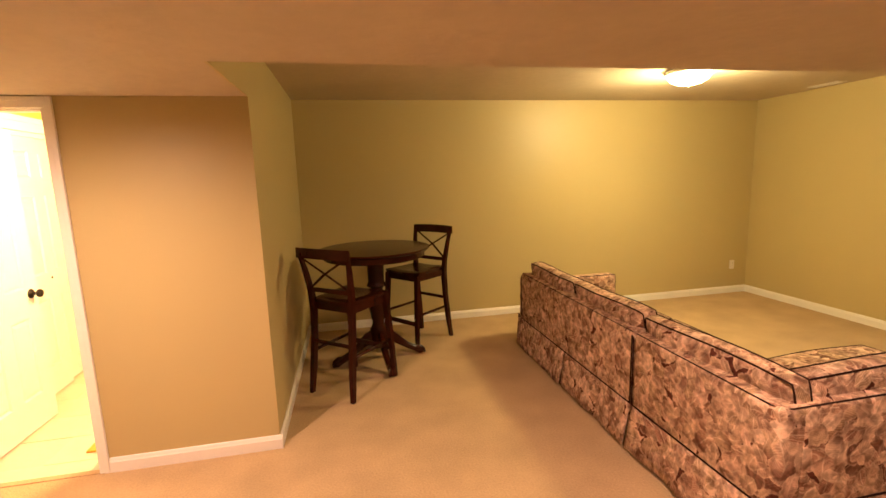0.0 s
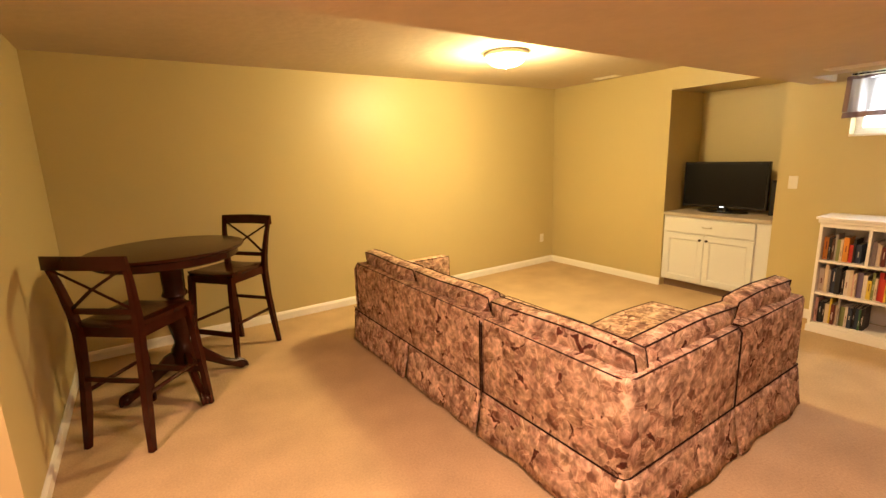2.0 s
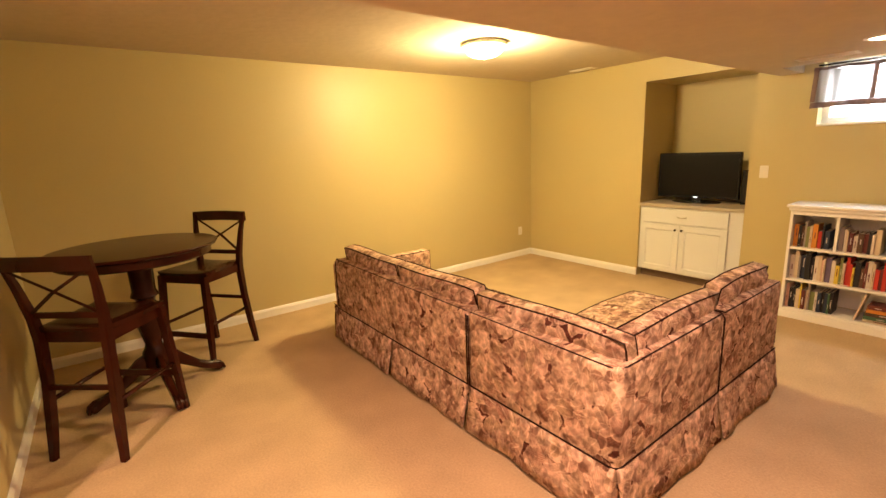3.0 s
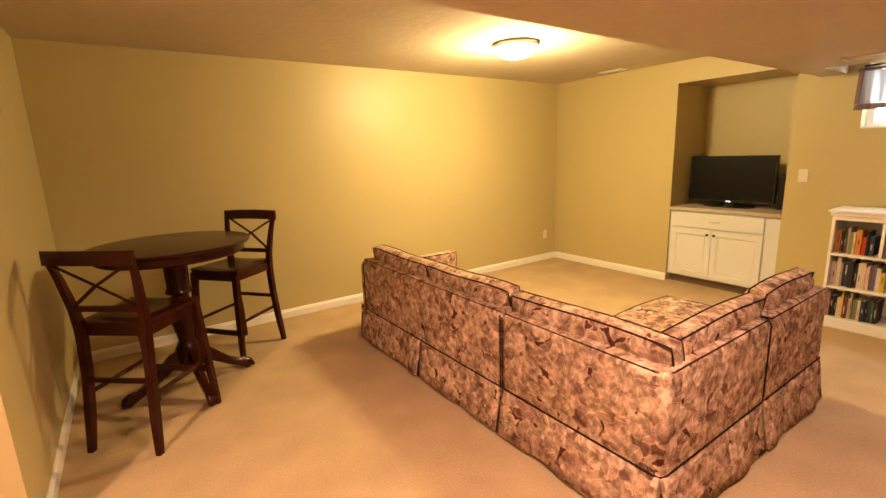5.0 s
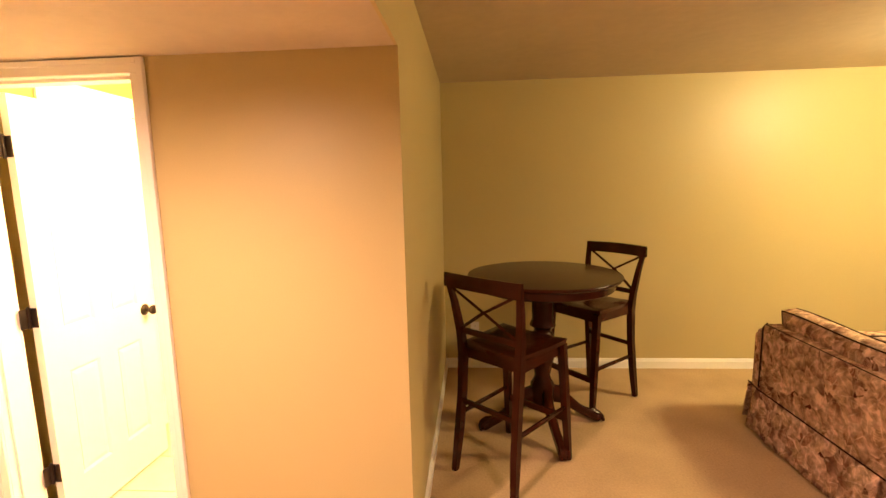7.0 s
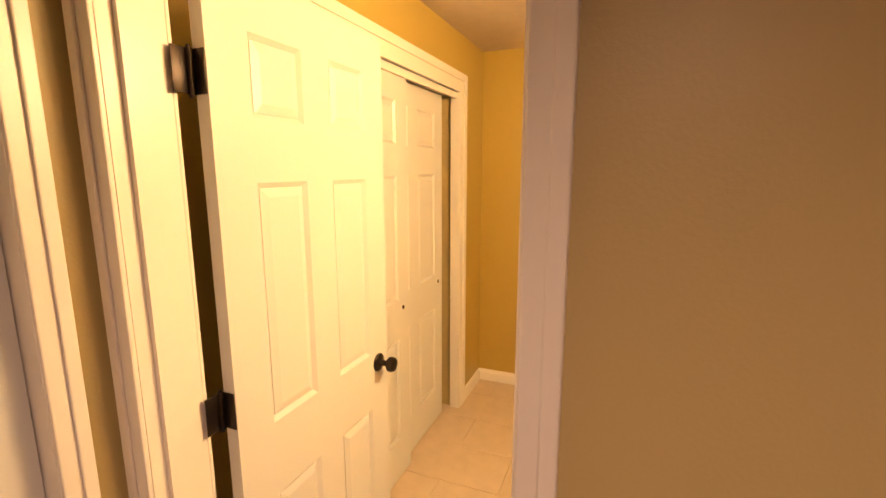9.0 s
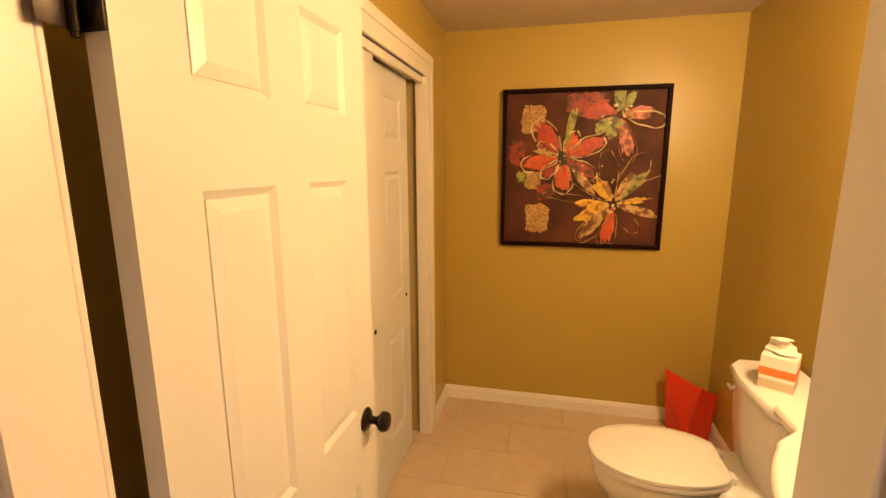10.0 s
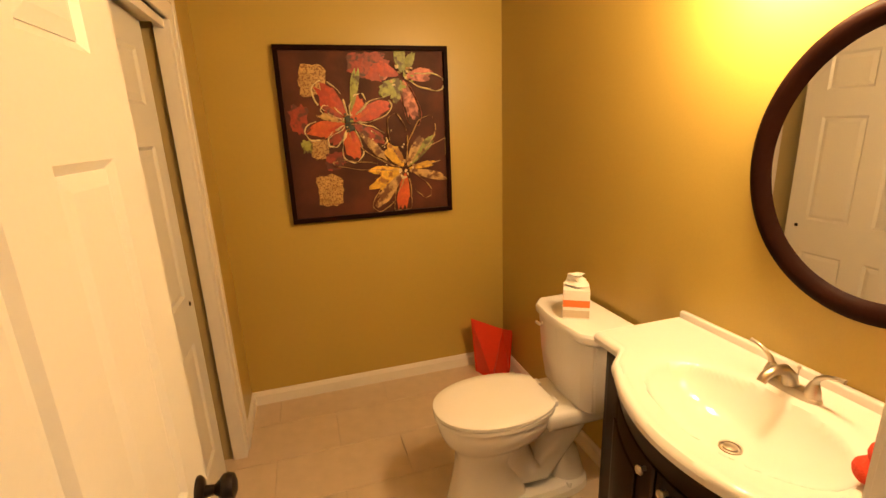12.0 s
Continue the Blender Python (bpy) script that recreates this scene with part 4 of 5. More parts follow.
for k, c in enumerate(("cream", "green", "brown", "orange", "maroon")):
    w = (0.030, 0.024, 0.032, 0.026, 0.030)[k]
    book(c, 0.20 + 0.006 * k, zz, w, 0.21 - 0.012 * k, 0.16, x0=0.03, lean=(-4, 5, -2, 6, 2)[k], flat=True)
    zz += w + 0.0006

# ---- ceiling lamps, vents ----
dome = thing("ceiling_lamp", (3.38, 3.93, HI), "lit frosted glass dome lamp flush on the ceiling", "ceiling lamp")
part("rim", lathe(bmesh.new(), [(0.15, 0), (0.185, -0.004), (0.195, -0.018), (0.190, -0.034), (0.176, -0.038), (0.174, -0.030)], sides=48), PLATE, dome, smooth=True)
shade = part("shade", lathe(bmesh.new(), [(0.174, -0.030), (0.168, -0.055), (0.145, -0.085), (0.105, -0.108), (0.05, -0.120), (0.001, -0.122)], sides=48, cap=False), DOME, dome, "glowing frosted glass bowl", smooth=True)
shade.visible_shadow = False
part("finial", lathe(bmesh.new(), [(0.012, -0.120), (0.010, -0.128), (0.005, -0.136), (0.001, -0.138)], sides=16), NICKEL, dome)

can = thing("recessed_light", (4.25, 1.53, LO), "lit round recessed ceiling light with a white trim ring", "recessed light", group="recessed lights")
part("trim_ring", lathe(bmesh.new(), [(0.098, 0), (0.097, -0.005), (0.080, -0.008), (0.072, -0.003), (0.072, -0.0005)], sides=40), PLATE, can, smooth=True)
part("lens", lathe(bmesh.new(), [(0.0715, -0.0035), (0.05, -0.007), (0.001, -0.008)], sides=40), CANGLOW, can, "glowing lens", smooth=True)


def vent(x, y, z, turn, w, d, label):
    v = thing("ceiling_vent", (x, y, z), label, "vent", turn=turn)
    b = bmesh.new()
    for q in ((-w / 2, -d / 2, w / 2, -d / 2 + 0.02), (-w / 2, d / 2 - 0.02, w / 2, d / 2), (-w / 2, -d / 2 + 0.02, -w / 2 + 0.02, d / 2 - 0.02), (w / 2 - 0.02, -d / 2 + 0.02, w / 2, d / 2 - 0.02)):
        box(b, q[0], q[1], -0.008, q[2], q[3], -0.0005, bevel=0.001)
    part("frame", b, PLATE, v)
    # No duct is built; this dark sheet paints its shade.
    part("backing", bx(-w / 2 + 0.02, -d / 2 + 0.02, -0.0015, w / 2 - 0.02, d / 2 - 0.02, -0.0005), SLOT_SHADE, v, "dark sheet painting the shade of the duct behind the slats")
    n = int((d - 0.04) / 0.012)
    for i in range(n):
        y0 = -d / 2 + 0.022 + i * (d - 0.044) / n
        s = bx(-w / 2 + 0.021, -0.0036, -0.0005, w / 2 - 0.021, 0.0036, 0.0005)
        s.transform(Matrix.Translation((0, y0 + 0.004, -0.0048)) @ Matrix.Rotation(radians(62), 4, "X"))
        part("slat", s, PLATE, v)
    return v


vent(4.70, 1.90, LO, 90, 0.34, 0.14, "white metal slatted vent on the low ceiling")
vent(5.42, 4.42, HI, 90, 0.32, 0.12, "white metal slatted vent on the ceiling")

# ---- window with a valance ----
WW, WH = WY1 - WY0, WZ1 - WZ0
win = tagged(new("window_1"), "small white basement window under a ceiling pocket", kind="structure")
win.matrix_world = Matrix.Translation((XR, WY0, WZ0))
fb = bmesh.new()
for q in ((0.0, 0.05), (WW - 0.05, WW), (WW / 2 - 0.025, WW / 2 + 0.025)):
    box(fb, 0.125, q[0], 0, 0.165, q[1], WH, bevel=0.003)
for q in ((0, 0.05), (WH - 0.04, WH)):
    box(fb, 0.126, 0.05, q[0], 0.164, WW - 0.05, q[1], bevel=0.002)
part("window_frame", fb, TRIM, win)
part("window_sill", bx(-0.012, -0.0, -0.022, 0.20, WW, -0.0005, bevel=0.004), TRIM, win)
glass = bpy.data.materials.new("window_glass")
glass.use_nodes = True
gb = glass.node_tree.nodes["Principled BSDF"]
gb.inputs["Transmission Weight"].default_value, gb.inputs["Roughness"].default_value, gb.inputs["IOR"].default_value = 1.0, 0.02, 1.45
for q in ((0.051, WW / 2 - 0.026), (WW / 2 + 0.026, WW - 0.051)):
    p = part("pane", bx(0.142, q[0], 0.051, 0.147, q[1], WH - 0.041), glass, win)
    p.visible_shadow = False
# Emissive slab added behind the panes in place of the bright outdoors.
tagged(part("daylight_backdrop", bx(XO + 0.12, WY0 - 0.3, WZ0 - 0.3, XO + 0.14, WY1 + 0.3, WZ1 + 0.3), OUTSIDE), "glowing panel added as daylight outside the basement window", kind="structure")

rod = thing("curtain_rod", (XR - 0.06, WY0 - 0.03, 2.135), "thin metal curtain rod above the basement window", "curtain rod")
part("rod", tube(bmesh.new(), [(0, -0.02, 0), (0, WW + 0.045, 0)], 0.007, sides=10), BLACK, rod)
for y in (0.0, WW + 0.03):
    part("bracket", tube(bmesh.new(), [(0.058, y, 0), (0, y, 0)], 0.005, sides=6), BLACK, rod)
val = thing("valance", (XR - 0.06, WY0 - 0.04, 1.79), "sheer off-white valance with mauve bands hung from a rod", "curtain")
L = WW + 0.075


def drape(u):
    return -0.010 + 0.024 * math.sin(u * 29 + 1.2 * math.sin(u * 5)) + 0.008 * math.sin(u * 71 + 1)


def cloth(y0, y1, z0, z1, off, n):
    bm = bmesh.new()
    rows = []
    for j in range(9):
        f = j / 8
        rows.append([bm.verts.new(((-0.018 + drape(y0 + (y1 - y0) * i / n)) * (1.25 - 0.6 * f) + off, y0 + (y1 - y0) * i / n, z0 + (z1 - z0) * f + 0.006 * math.sin(9 * (y0 + (y1 - y0) * i / n)) * (1 - f))) for i in range(n + 1)])
    for a, b in zip(rows, rows[1:]):
        for i in range(n):
            f = bm.faces.new((a[i], a[i + 1], b[i + 1], b[i]))
            f.smooth = True
    return bm


part("cloth", cloth(0.0, L, 0.045, 0.305, 0, 160), SHEER, val)
part("hem_band", cloth(0.0, L, 0.0, 0.050, -0.0025, 160), BAND, val, "mauve hem band")
for y in (0.0, 0.62 * L, 0.28 * L, L - 0.035):
    part("side_band", cloth(y, y + 0.035, 0.05, 0.305, -0.003, 8), BAND, val, "mauve vertical band")
part("heading", cloth(0.0, L, 0.300, 0.328, -0.002, 160), BAND, val, "gathered mauve heading")
for i in range(26):
    y = 0.02 + i * (L - 0.04) / 25
    part("ring", tube(bmesh.new(), [(0.012 * math.cos(a), y, 0.340 + 0.012 * math.sin(a)) for a in [k * math.tau / 10 for k in range(10)]], 0.0022, sides=5, closed=True), NICKEL, val)

# ---- picture ----
PW = 0.948
pic = thing("framed_picture", (-1.494, BY1 - 0.003, 1.108), "square framed painting of red and yellow flowers on brown ground", "picture")
fb = bmesh.new()
for q in ((0, 0, PW, 0.026), (0, PW - 0.026, PW, PW), (0, 0.026, 0.026, PW - 0.026), (PW - 0.026, 0.026, PW, PW - 0.026)):
    box(fb, q[0], -0.040, q[1], q[2], 0, q[3], bevel=0.004)
part("frame", fb, MAHOG, pic)


def canvas_paint():
    m = bpy.data.materials.new("painted_canvas_ground")
    m.use_nodes = True
    n, l = m.node_tree.nodes, m.node_tree.links
    b = n["Principled BSDF"]
    b.inputs["Roughness"].default_value, b.inputs["Specular IOR Level"].default_value = 0.6, 0.25
    tc = n.new("ShaderNodeTexCoord")
    a, c = n.new("ShaderNodeTexNoise"), n.new("ShaderNodeTexNoise")
    a.inputs["Scale"].default_value, a.inputs["Detail"].default_value = 4.0, 6
    c.inputs["Scale"].default_value, c.inputs["Detail"].default_value = 60, 5
    l.new(tc.outputs["Object"], a.inputs["Vector"]), l.new(tc.outputs["Object"], c.inputs["Vector"])
    r = n.new("ShaderNodeValToRGB")
    e = r.color_ramp.elements
    e[0].position, e[0].color = 0.35, (0.045, 0.012, 0.008, 1)
    e[1].position, e[1].color = 0.70, (0.115, 0.032, 0.018, 1)
    x = e.new(0.5)
    x.color = (0.065, 0.019, 0.012, 1)
    l.new(a.outputs["Fac"], r.inputs[0]), l.new(r.outputs[0], b.inputs["Base Color"])
    bp = n.new("ShaderNodeBump")
    bp.inputs["Strength"].default_value, bp.inputs["Distance"].default_value = 0.5, 0.002
    l.new(c.outputs["Fac"], bp.inputs["Height"]), l.new(bp.outputs[0], b.inputs["Normal"])
    return m


part("canvas", bx(0.026, -0.020, 0.026, PW - 0.026, -0.004, PW - 0.026), canvas_paint(), pic)
prnd = random.Random(11)
PAINTS = {k: mat("oil_paint_" + k, c, 0.45, vary=0.45, scale=45, bump=0.6, big=12) for k, c in {
    "red": (0.44, 0.042, 0.012), "orange": (0.50, 0.085, 0.015), "yellow": (0.68, 0.40, 0.03), "cream": (0.68, 0.56, 0.28), "green": (0.25, 0.27, 0.05), "dark_red": (0.28, 0.03, 0.015), "rose": (0.48, 0.14, 0.08), "gold": (0.45, 0.28, 0.09), "ink": (0.01, 0.02, 0.015)}.items()}
layer = [0.0203]


def blob(pts, colour, name="paint_patch"):
    """A flat daub of paint through the outline pts, given in the picture's own metres."""
    layer[0] += 0.00012
    y = -layer[0]
    bm = bmesh.new()
    vs = [bm.verts.new((min(max(x, 0.028), PW - 0.028), y, min(max(z, 0.028), PW - 0.028))) for x, z in pts]
    c = bm.verts.new((min(max(sum(p[0] for p in pts) / len(pts), 0.03), PW - 0.03), y - 0.0012, min(max(sum(p[1] for p in pts) / len(pts), 0.03), PW - 0.03)))
    for i in range(len(vs)):
        bm.faces.new((vs[i], vs[(i + 1) % len(vs)], c))
    return part(name, bm, PAINTS[colour], pic)


def petal(cx, cz, ang, length, width, colour, base=0.02):
    pts = []
    n = 22
    ca, sa = math.cos(ang), math.sin(ang)
    for i in range(n):
        t = i / n * math.tau
        u = (1 - math.cos(t)) / 2
        v = math.sin(t) * (0.35 + 0.65 * u ** 0.7)
        r = 1 + prnd.uniform(-0.15, 0.10)
        a, b = base + u * length * r, v * width / 2 * r
        pts.append((cx + a * ca - b * sa, cz + a * sa + b * ca))
    blob(pts, colour, "petal")


def stroke(pts, r, colour):
    layer[0] += 0.00008
    bm = bmesh.new()
    n = len(pts)
    tube(bm, [(min(max(x, 0.03), PW - 0.03), -layer[0], min(max(z, 0.03), PW - 0.03)) for x, z in pts], r, sides=5, radii=[r * (0.35 + 0.9 * abs(math.sin(3.1 * i / n + 0.5 + prnd.random() * 0.5))) for i in range(n)])
    bm.transform(Matrix.Translation((0, -layer[0] * 0.6, 0)) @ Matrix.Diagonal((1, 0.4, 1, 1)))
    part("brush_stroke", bm, PAINTS[colour], pic)


def outline(cx, cz, ang, length, width, colour, r=0.0040):
    ca, sa = math.cos(ang), math.sin(ang)
    t0, t1 = prnd.uniform(0.3, 1.0), prnd.uniform(4.8, 6.0)
    pts = []
    for i in range(26):
        t = t0 + (t1 - t0) * i / 25
        u = (1 - math.cos(t)) / 2
        v = math.sin(t) * (0.35 + 0.65 * u ** 0.7)
        a, b = 0.02 + u * length * 1.06, v * width / 2 * 1.18
        pts.append((cx + a * ca - b * sa + 0.003 * math.sin(i), cz + a * sa + b * ca + 0.003 * math.cos(i * 1.3)))
    i = 0
    while i < len(pts) - 3:
        k = i + prnd.randint(4, 10)
        stroke(pts[i:k + 1], r * prnd.uniform(0.7, 1.25), colour)
        i = k + prnd.randint(0, 2)


def daub(cx, cz, w, h, colour, n=26, rough=0.10):
    pts = []
    for i in range(n):
        t = i / n * math.tau
        k = (abs(math.cos(t)) ** 5 + abs(math.sin(t)) ** 5) ** -0.2 * (1 + prnd.uniform(-rough, rough))
        pts.append((cx + math.cos(t) * w / 2 * k, cz + math.sin(t) * h / 2 * k))
    blob(pts, colour)


def mottled(colour, spot, scale=90, lo=0.50, hi=0.56):
    m = PAINTS[colour].copy()
    n, l = m.node_tree.nodes, m.node_tree.links
    b = n["Principled BSDF"]
    src = b.inputs["Base Color"].links[0].from_socket
    tc, ns = n.new("ShaderNodeTexCoord"), n.new("ShaderNodeTexNoise")
    ns.inputs["Scale"].default_value, ns.inputs["Detail"].default_value = scale, 3
    l.new(tc.outputs["Object"], ns.inputs["Vector"])
    mr, mx = n.new("ShaderNodeMapRange"), n.new("ShaderNodeMix")
    mr.inputs["From Min"].default_value, mr.inputs["From Max"].default_value = lo, hi
    mx.data_type = "RGBA"
    mx.inputs[7].default_value = spot
    l.new(ns.outputs["Fac"], mr.inputs["Value"]), l.new(mr.outputs[0], mx.inputs[0]), l.new(src, mx.inputs[6]), l.new(mx.outputs[2], b.inputs["Base Color"])
    return m


PAINTS["gold_leaf"] = mottled("gold", (0.22, 0.10, 0.03, 1))
for key, under in (("red", (0.34, 0.032, 0.012, 1)), ("orange", (0.50, 0.070, 0.015, 1)), ("yellow", (0.30, 0.13, 0.02, 1)), ("green", (0.10, 0.07, 0.02, 1)), ("rose", (0.20, 0.04, 0.02, 1)), ("dark_red", (0.09, 0.02, 0.012, 1)), ("gold", (0.14, 0.05, 0.015, 1))):
    PAINTS[key] = mottled(key, under, 26, 0.50, 0.60)
S = PW
daub(0.195 * S, 0.815 * S, 0.15 * S, 0.17 * S, "gold_leaf")
daub(0.20 * S, 0.43 * S, 0.11 * S, 0.11 * S, "gold_leaf")
daub(0.235 * S, 0.185 * S, 0.15 * S, 0.19 * S, "gold_leaf")
for cx, cz, w, h, c in ((0.10, 0.60, 0.10, 0.16, "dark_red"), (0.13, 0.45, 0.06, 0.07, "green"), (0.28, 0.36, 0.12, 0.10, "dark_red"), (0.52, 0.90, 0.22, 0.13, "dark_red"), (0.56, 0.86, 0.13, 0.10, "red"), (0.60, 0.84, 0.06, 0.05, "rose")):
    daub(cx * S, cz * S, w * S, h * S, c, rough=0.2)
for k, (a, ln, wd, c) in enumerate(((128, 0.25, 0.15, "red"), (150, 0.15, 0.07, "dark_red"), (192, 0.23, 0.12, "orange"), (225, 0.15, 0.08, "dark_red"), (272, 0.20, 0.13, "orange"), (330, 0.21, 0.10, "dark_red"), (24, 0.24, 0.12, "red"), (62, 0.15, 0.09, "orange"))):
    petal(0.385 * S, 0.575 * S, radians(a), ln * S, wd * S, c)
    if k % 2 == 0:
        petal(0.385 * S, 0.575 * S, radians(a + 5), ln * 0.7 * S, wd * 0.4 * S, "red" if c == "orange" else "orange")
    outline(0.385 * S, 0.575 * S, radians(a), ln * S, wd * S, "cream")
petal(0.385 * S, 0.575 * S, radians(78), 0.24 * S, 0.06 * S, "green", base=0.06)
petal(0.385 * S, 0.575 * S, radians(312), 0.24 * S, 0.07 * S, "gold", base=0.07)
petal(0.385 * S, 0.575 * S, radians(165), 0.14 * S, 0.05 * S, "gold", base=0.04)
for k, (a, ln, wd, c) in enumerate(((95, 0.17, 0.09, "green"), (60, 0.14, 0.07, "green"), (215, 0.15, 0.10, "green"), (250, 0.14, 0.08, "green"), (285, 0.24, 0.10, "rose"), (5, 0.16, 0.10, "rose"), (160, 0.17, 0.10, "red"))):
    petal(0.715 * S, 0.83 * S, radians(a), ln * S, wd * S, c)
outline(0.715 * S, 0.83 * S, radians(-10), 0.24 * S, 0.10 * S, "cream")
outline(0.715 * S, 0.83 * S, radians(285), 0.26 * S, 0.11 * S, "rose", 0.0025)
for k, (a, ln, wd, c) in enumerate(((125, 0.16, 0.11, "yellow"), (205, 0.22, 0.11, "yellow"), (262, 0.24, 0.10, "orange"), (45, 0.26, 0.07, "green"), (60, 0.20, 0.08, "gold"), (345, 0.26, 0.07, "gold"), (180, 0.20, 0.07, "yellow"), (228, 0.26, 0.09, "gold"), (10, 0.18, 0.05, "yellow"))):
    petal(0.705 * S, 0.285 * S, radians(a), ln * S, wd * S, c)
for a, ln, wd in ((140, 0.38, 0.13), (100, 0.30, 0.12), (60, 0.32, 0.14), (25, 0.34, 0.12), (230, 0.28, 0.12), (262, 0.26, 0.12), (310, 0.20, 0.09), (172, 0.40, 0.05)):
    outline(0.705 * S, 0.285 * S, radians(a), ln * S, wd * S, "gold", 0.0028)


def dots(cx, cz, r, n, colours, size):
    for _ in range(n):
        a, q = prnd.uniform(0, 6.28), r * math.sqrt(prnd.random())
        daub(cx + q * math.cos(a), cz + q * math.sin(a), size * prnd.uniform(0.6, 1.4), size * prnd.uniform(0.6, 1.4), prnd.choice(colours), n=8, rough=0.3)


dots(0.385 * S, 0.575 * S, 0.040 * S, 10, ["ink"], 0.022)
dots(0.385 * S, 0.575 * S, 0.060 * S, 18, ["ink", "cream", "green"], 0.012)
dots(0.715 * S, 0.83 * S, 0.075 * S, 22, ["cream", "gold", "green"], 0.014)
dots(0.705 * S, 0.285 * S, 0.060 * S, 20, ["cream", "yellow", "gold"], 0.014)
dots(0.55 * S, 0.45 * S, 0.16 * S, 8, ["cream"], 0.009)

# ---- toilet ----
TY = 4.685
toilet = thing("toilet", (-0.205, TY + 0.02, 0), "white ceramic toilet with its lid closed on beige tiles", "toilet")


def oval_loft(rings, n=40, smooth=True, cut=1.0):
    """rings: (z, centre x, centre y, half length, half width, squareness); cut: how far along its length the back is cut off straight."""
    bm = bmesh.new()
    vs = []
    for z, cx, cy, a, b, p in rings:
        row = []
        for k in range(n):
            t = k / n * math.tau
            c, s = math.cos(t), math.sin(t)
            q = (abs(c) ** p + abs(s) ** p) ** (-1 / p)
            row.append(bm.verts.new((cx + a * min(c * q, cut), cy + b * s * q, z)))
        vs.append(row)
    for r0, r1 in zip(vs, vs[1:]):
        for k in range(n):
            f = bm.faces.new((r0[k], r0[(k + 1) % n], r1[(k + 1) % n], r1[k]))
            f.smooth = smooth
    bm.faces.new(vs[0][::-1]), bm.faces.new(vs[-1])
    return bm


part("bowl", oval_loft([(0.0, -0.575, 0, 0.175, 0.108, 4), (0.03, -0.575, 0, 0.168, 0.103, 4), (0.14, -0.573, 0, 0.148, 0.092, 3.6), (0.23, -0.570, 0, 0.140, 0.088, 3.0), (0.28, -0.565, 0, 0.152, 0.098, 2.6), (0.32, -0.552, 0, 0.190, 0.130, 2.3), (0.355, -0.542, 0, 0.226, 0.162, 2.2), (0.39, -0.535, 0, 0.246, 0.179, 2.2), (0.435, -0.532, 0, 0.254, 0.185, 2.2), (0.452, -0.532, 0, 0.248, 0.180, 2.2)]), CERAMIC, toilet, smooth=True)
part("base_plate", oval_loft([(0.0, -0.39, 0, 0.30, 0.128, 3.2), (0.030, -0.39, 0, 0.295, 0.124, 3.2), (0.045, -0.39, 0, 0.275, 0.108, 3)]), CERAMIC, toilet, smooth=True)
bm = bmesh.new()
tube(bm, [(-0.50, 0, 0.36), (-0.47, 0, 0.22), (-0.41, 0, 0.125), (-0.33, 0, 0.115), (-0.27, 0, 0.20), (-0.21, 0, 0.30), (-0.17, 0, 0.41)], 0.08, sides=24, radii=[0.10, 0.095, 0.085, 0.080, 0.082, 0.092, 0.11])
tube(bm, [(-0.26, 0, 0.22), (-0.20, 0, 0.14), (-0.18, 0, 0.03)], 0.07, sides=24, radii=[0.07, 0.072, 0.085])
part("trapway", bm, CERAMIC, toilet, "moulded trapway bulges", smooth=True)
part("deck", bx(-0.36, -0.150, 0.37, -0.025, 0.150, 0.452, bevel=0.028, segs=4), CERAMIC, toilet, smooth=True)
part("seat", oval_loft([(0.453, -0.532, 0, 0.260, 0.184, 2.15), (0.455, -0.532, 0, 0.267, 0.191, 2.15), (0.471, -0.532, 0, 0.267, 0.191, 2.15), (0.474, -0.532, 0, 0.262, 0.186, 2.15)], n=64, cut=0.84), CERAMIC, toilet, smooth=True)
part("lid", oval_loft([(0.476, -0.532, 0, 0.264, 0.188, 2.15), (0.478, -0.532, 0, 0.268, 0.192, 2.15), (0.490, -0.532, 0, 0.268, 0.192, 2.15), (0.498, -0.532, 0, 0.256, 0.180, 2.15), (0.502, -0.540, 0, 0.20, 0.14, 2.1)], n=64, cut=0.84), CERAMIC, toilet, smooth=True)
for s in (-1, 1):
    part("hinge_cap", bx(-0.315, s * 0.075 - 0.022, 0.453, -0.282, s * 0.075 + 0.022, 0.485, bevel=0.008, segs=3), CERAMIC, toilet, smooth=True)
    part("bolt_cap", lathe(bmesh.new(), [(0.014, 0.05), (0.013, 0.062), (0.008, 0.070), (0.001, 0.072)], (-0.22, s * 0.098, -0.018), sides=16), CERAMIC, toilet, smooth=True)
bm = bmesh.new()
rings = []
for z, xf, hy in ((0.440, 0.205, 0.180), (0.455, 0.215, 0.190), (0.60, 0.230, 0.207), (0.775, 0.240, 0.216)):
    rings.append([bm.verts.new(p + (z,)) for p in ((-0.012, -hy), (-xf + 0.035, -hy), (-xf, -hy + 0.05), (-xf - 0.010, 0.0), (-xf, hy - 0.05), (-xf + 0.035, hy), (-0.012, hy))])
for p, q in zip(rings, rings[1:]):
    for k in range(7):
        bm.faces.new((p[k], p[(k + 1) % 7], q[(k + 1) % 7], q[k]))
bm.faces.new(rings[0][::-1]), bm.faces.new(rings[-1])
bmesh.ops.bevel(bm, geom=bm.edges[:], offset=0.008, segments=3, affect="EDGES")
part("tank", bm, CERAMIC, toilet, smooth=True)
bm = bmesh.new()
rings = []
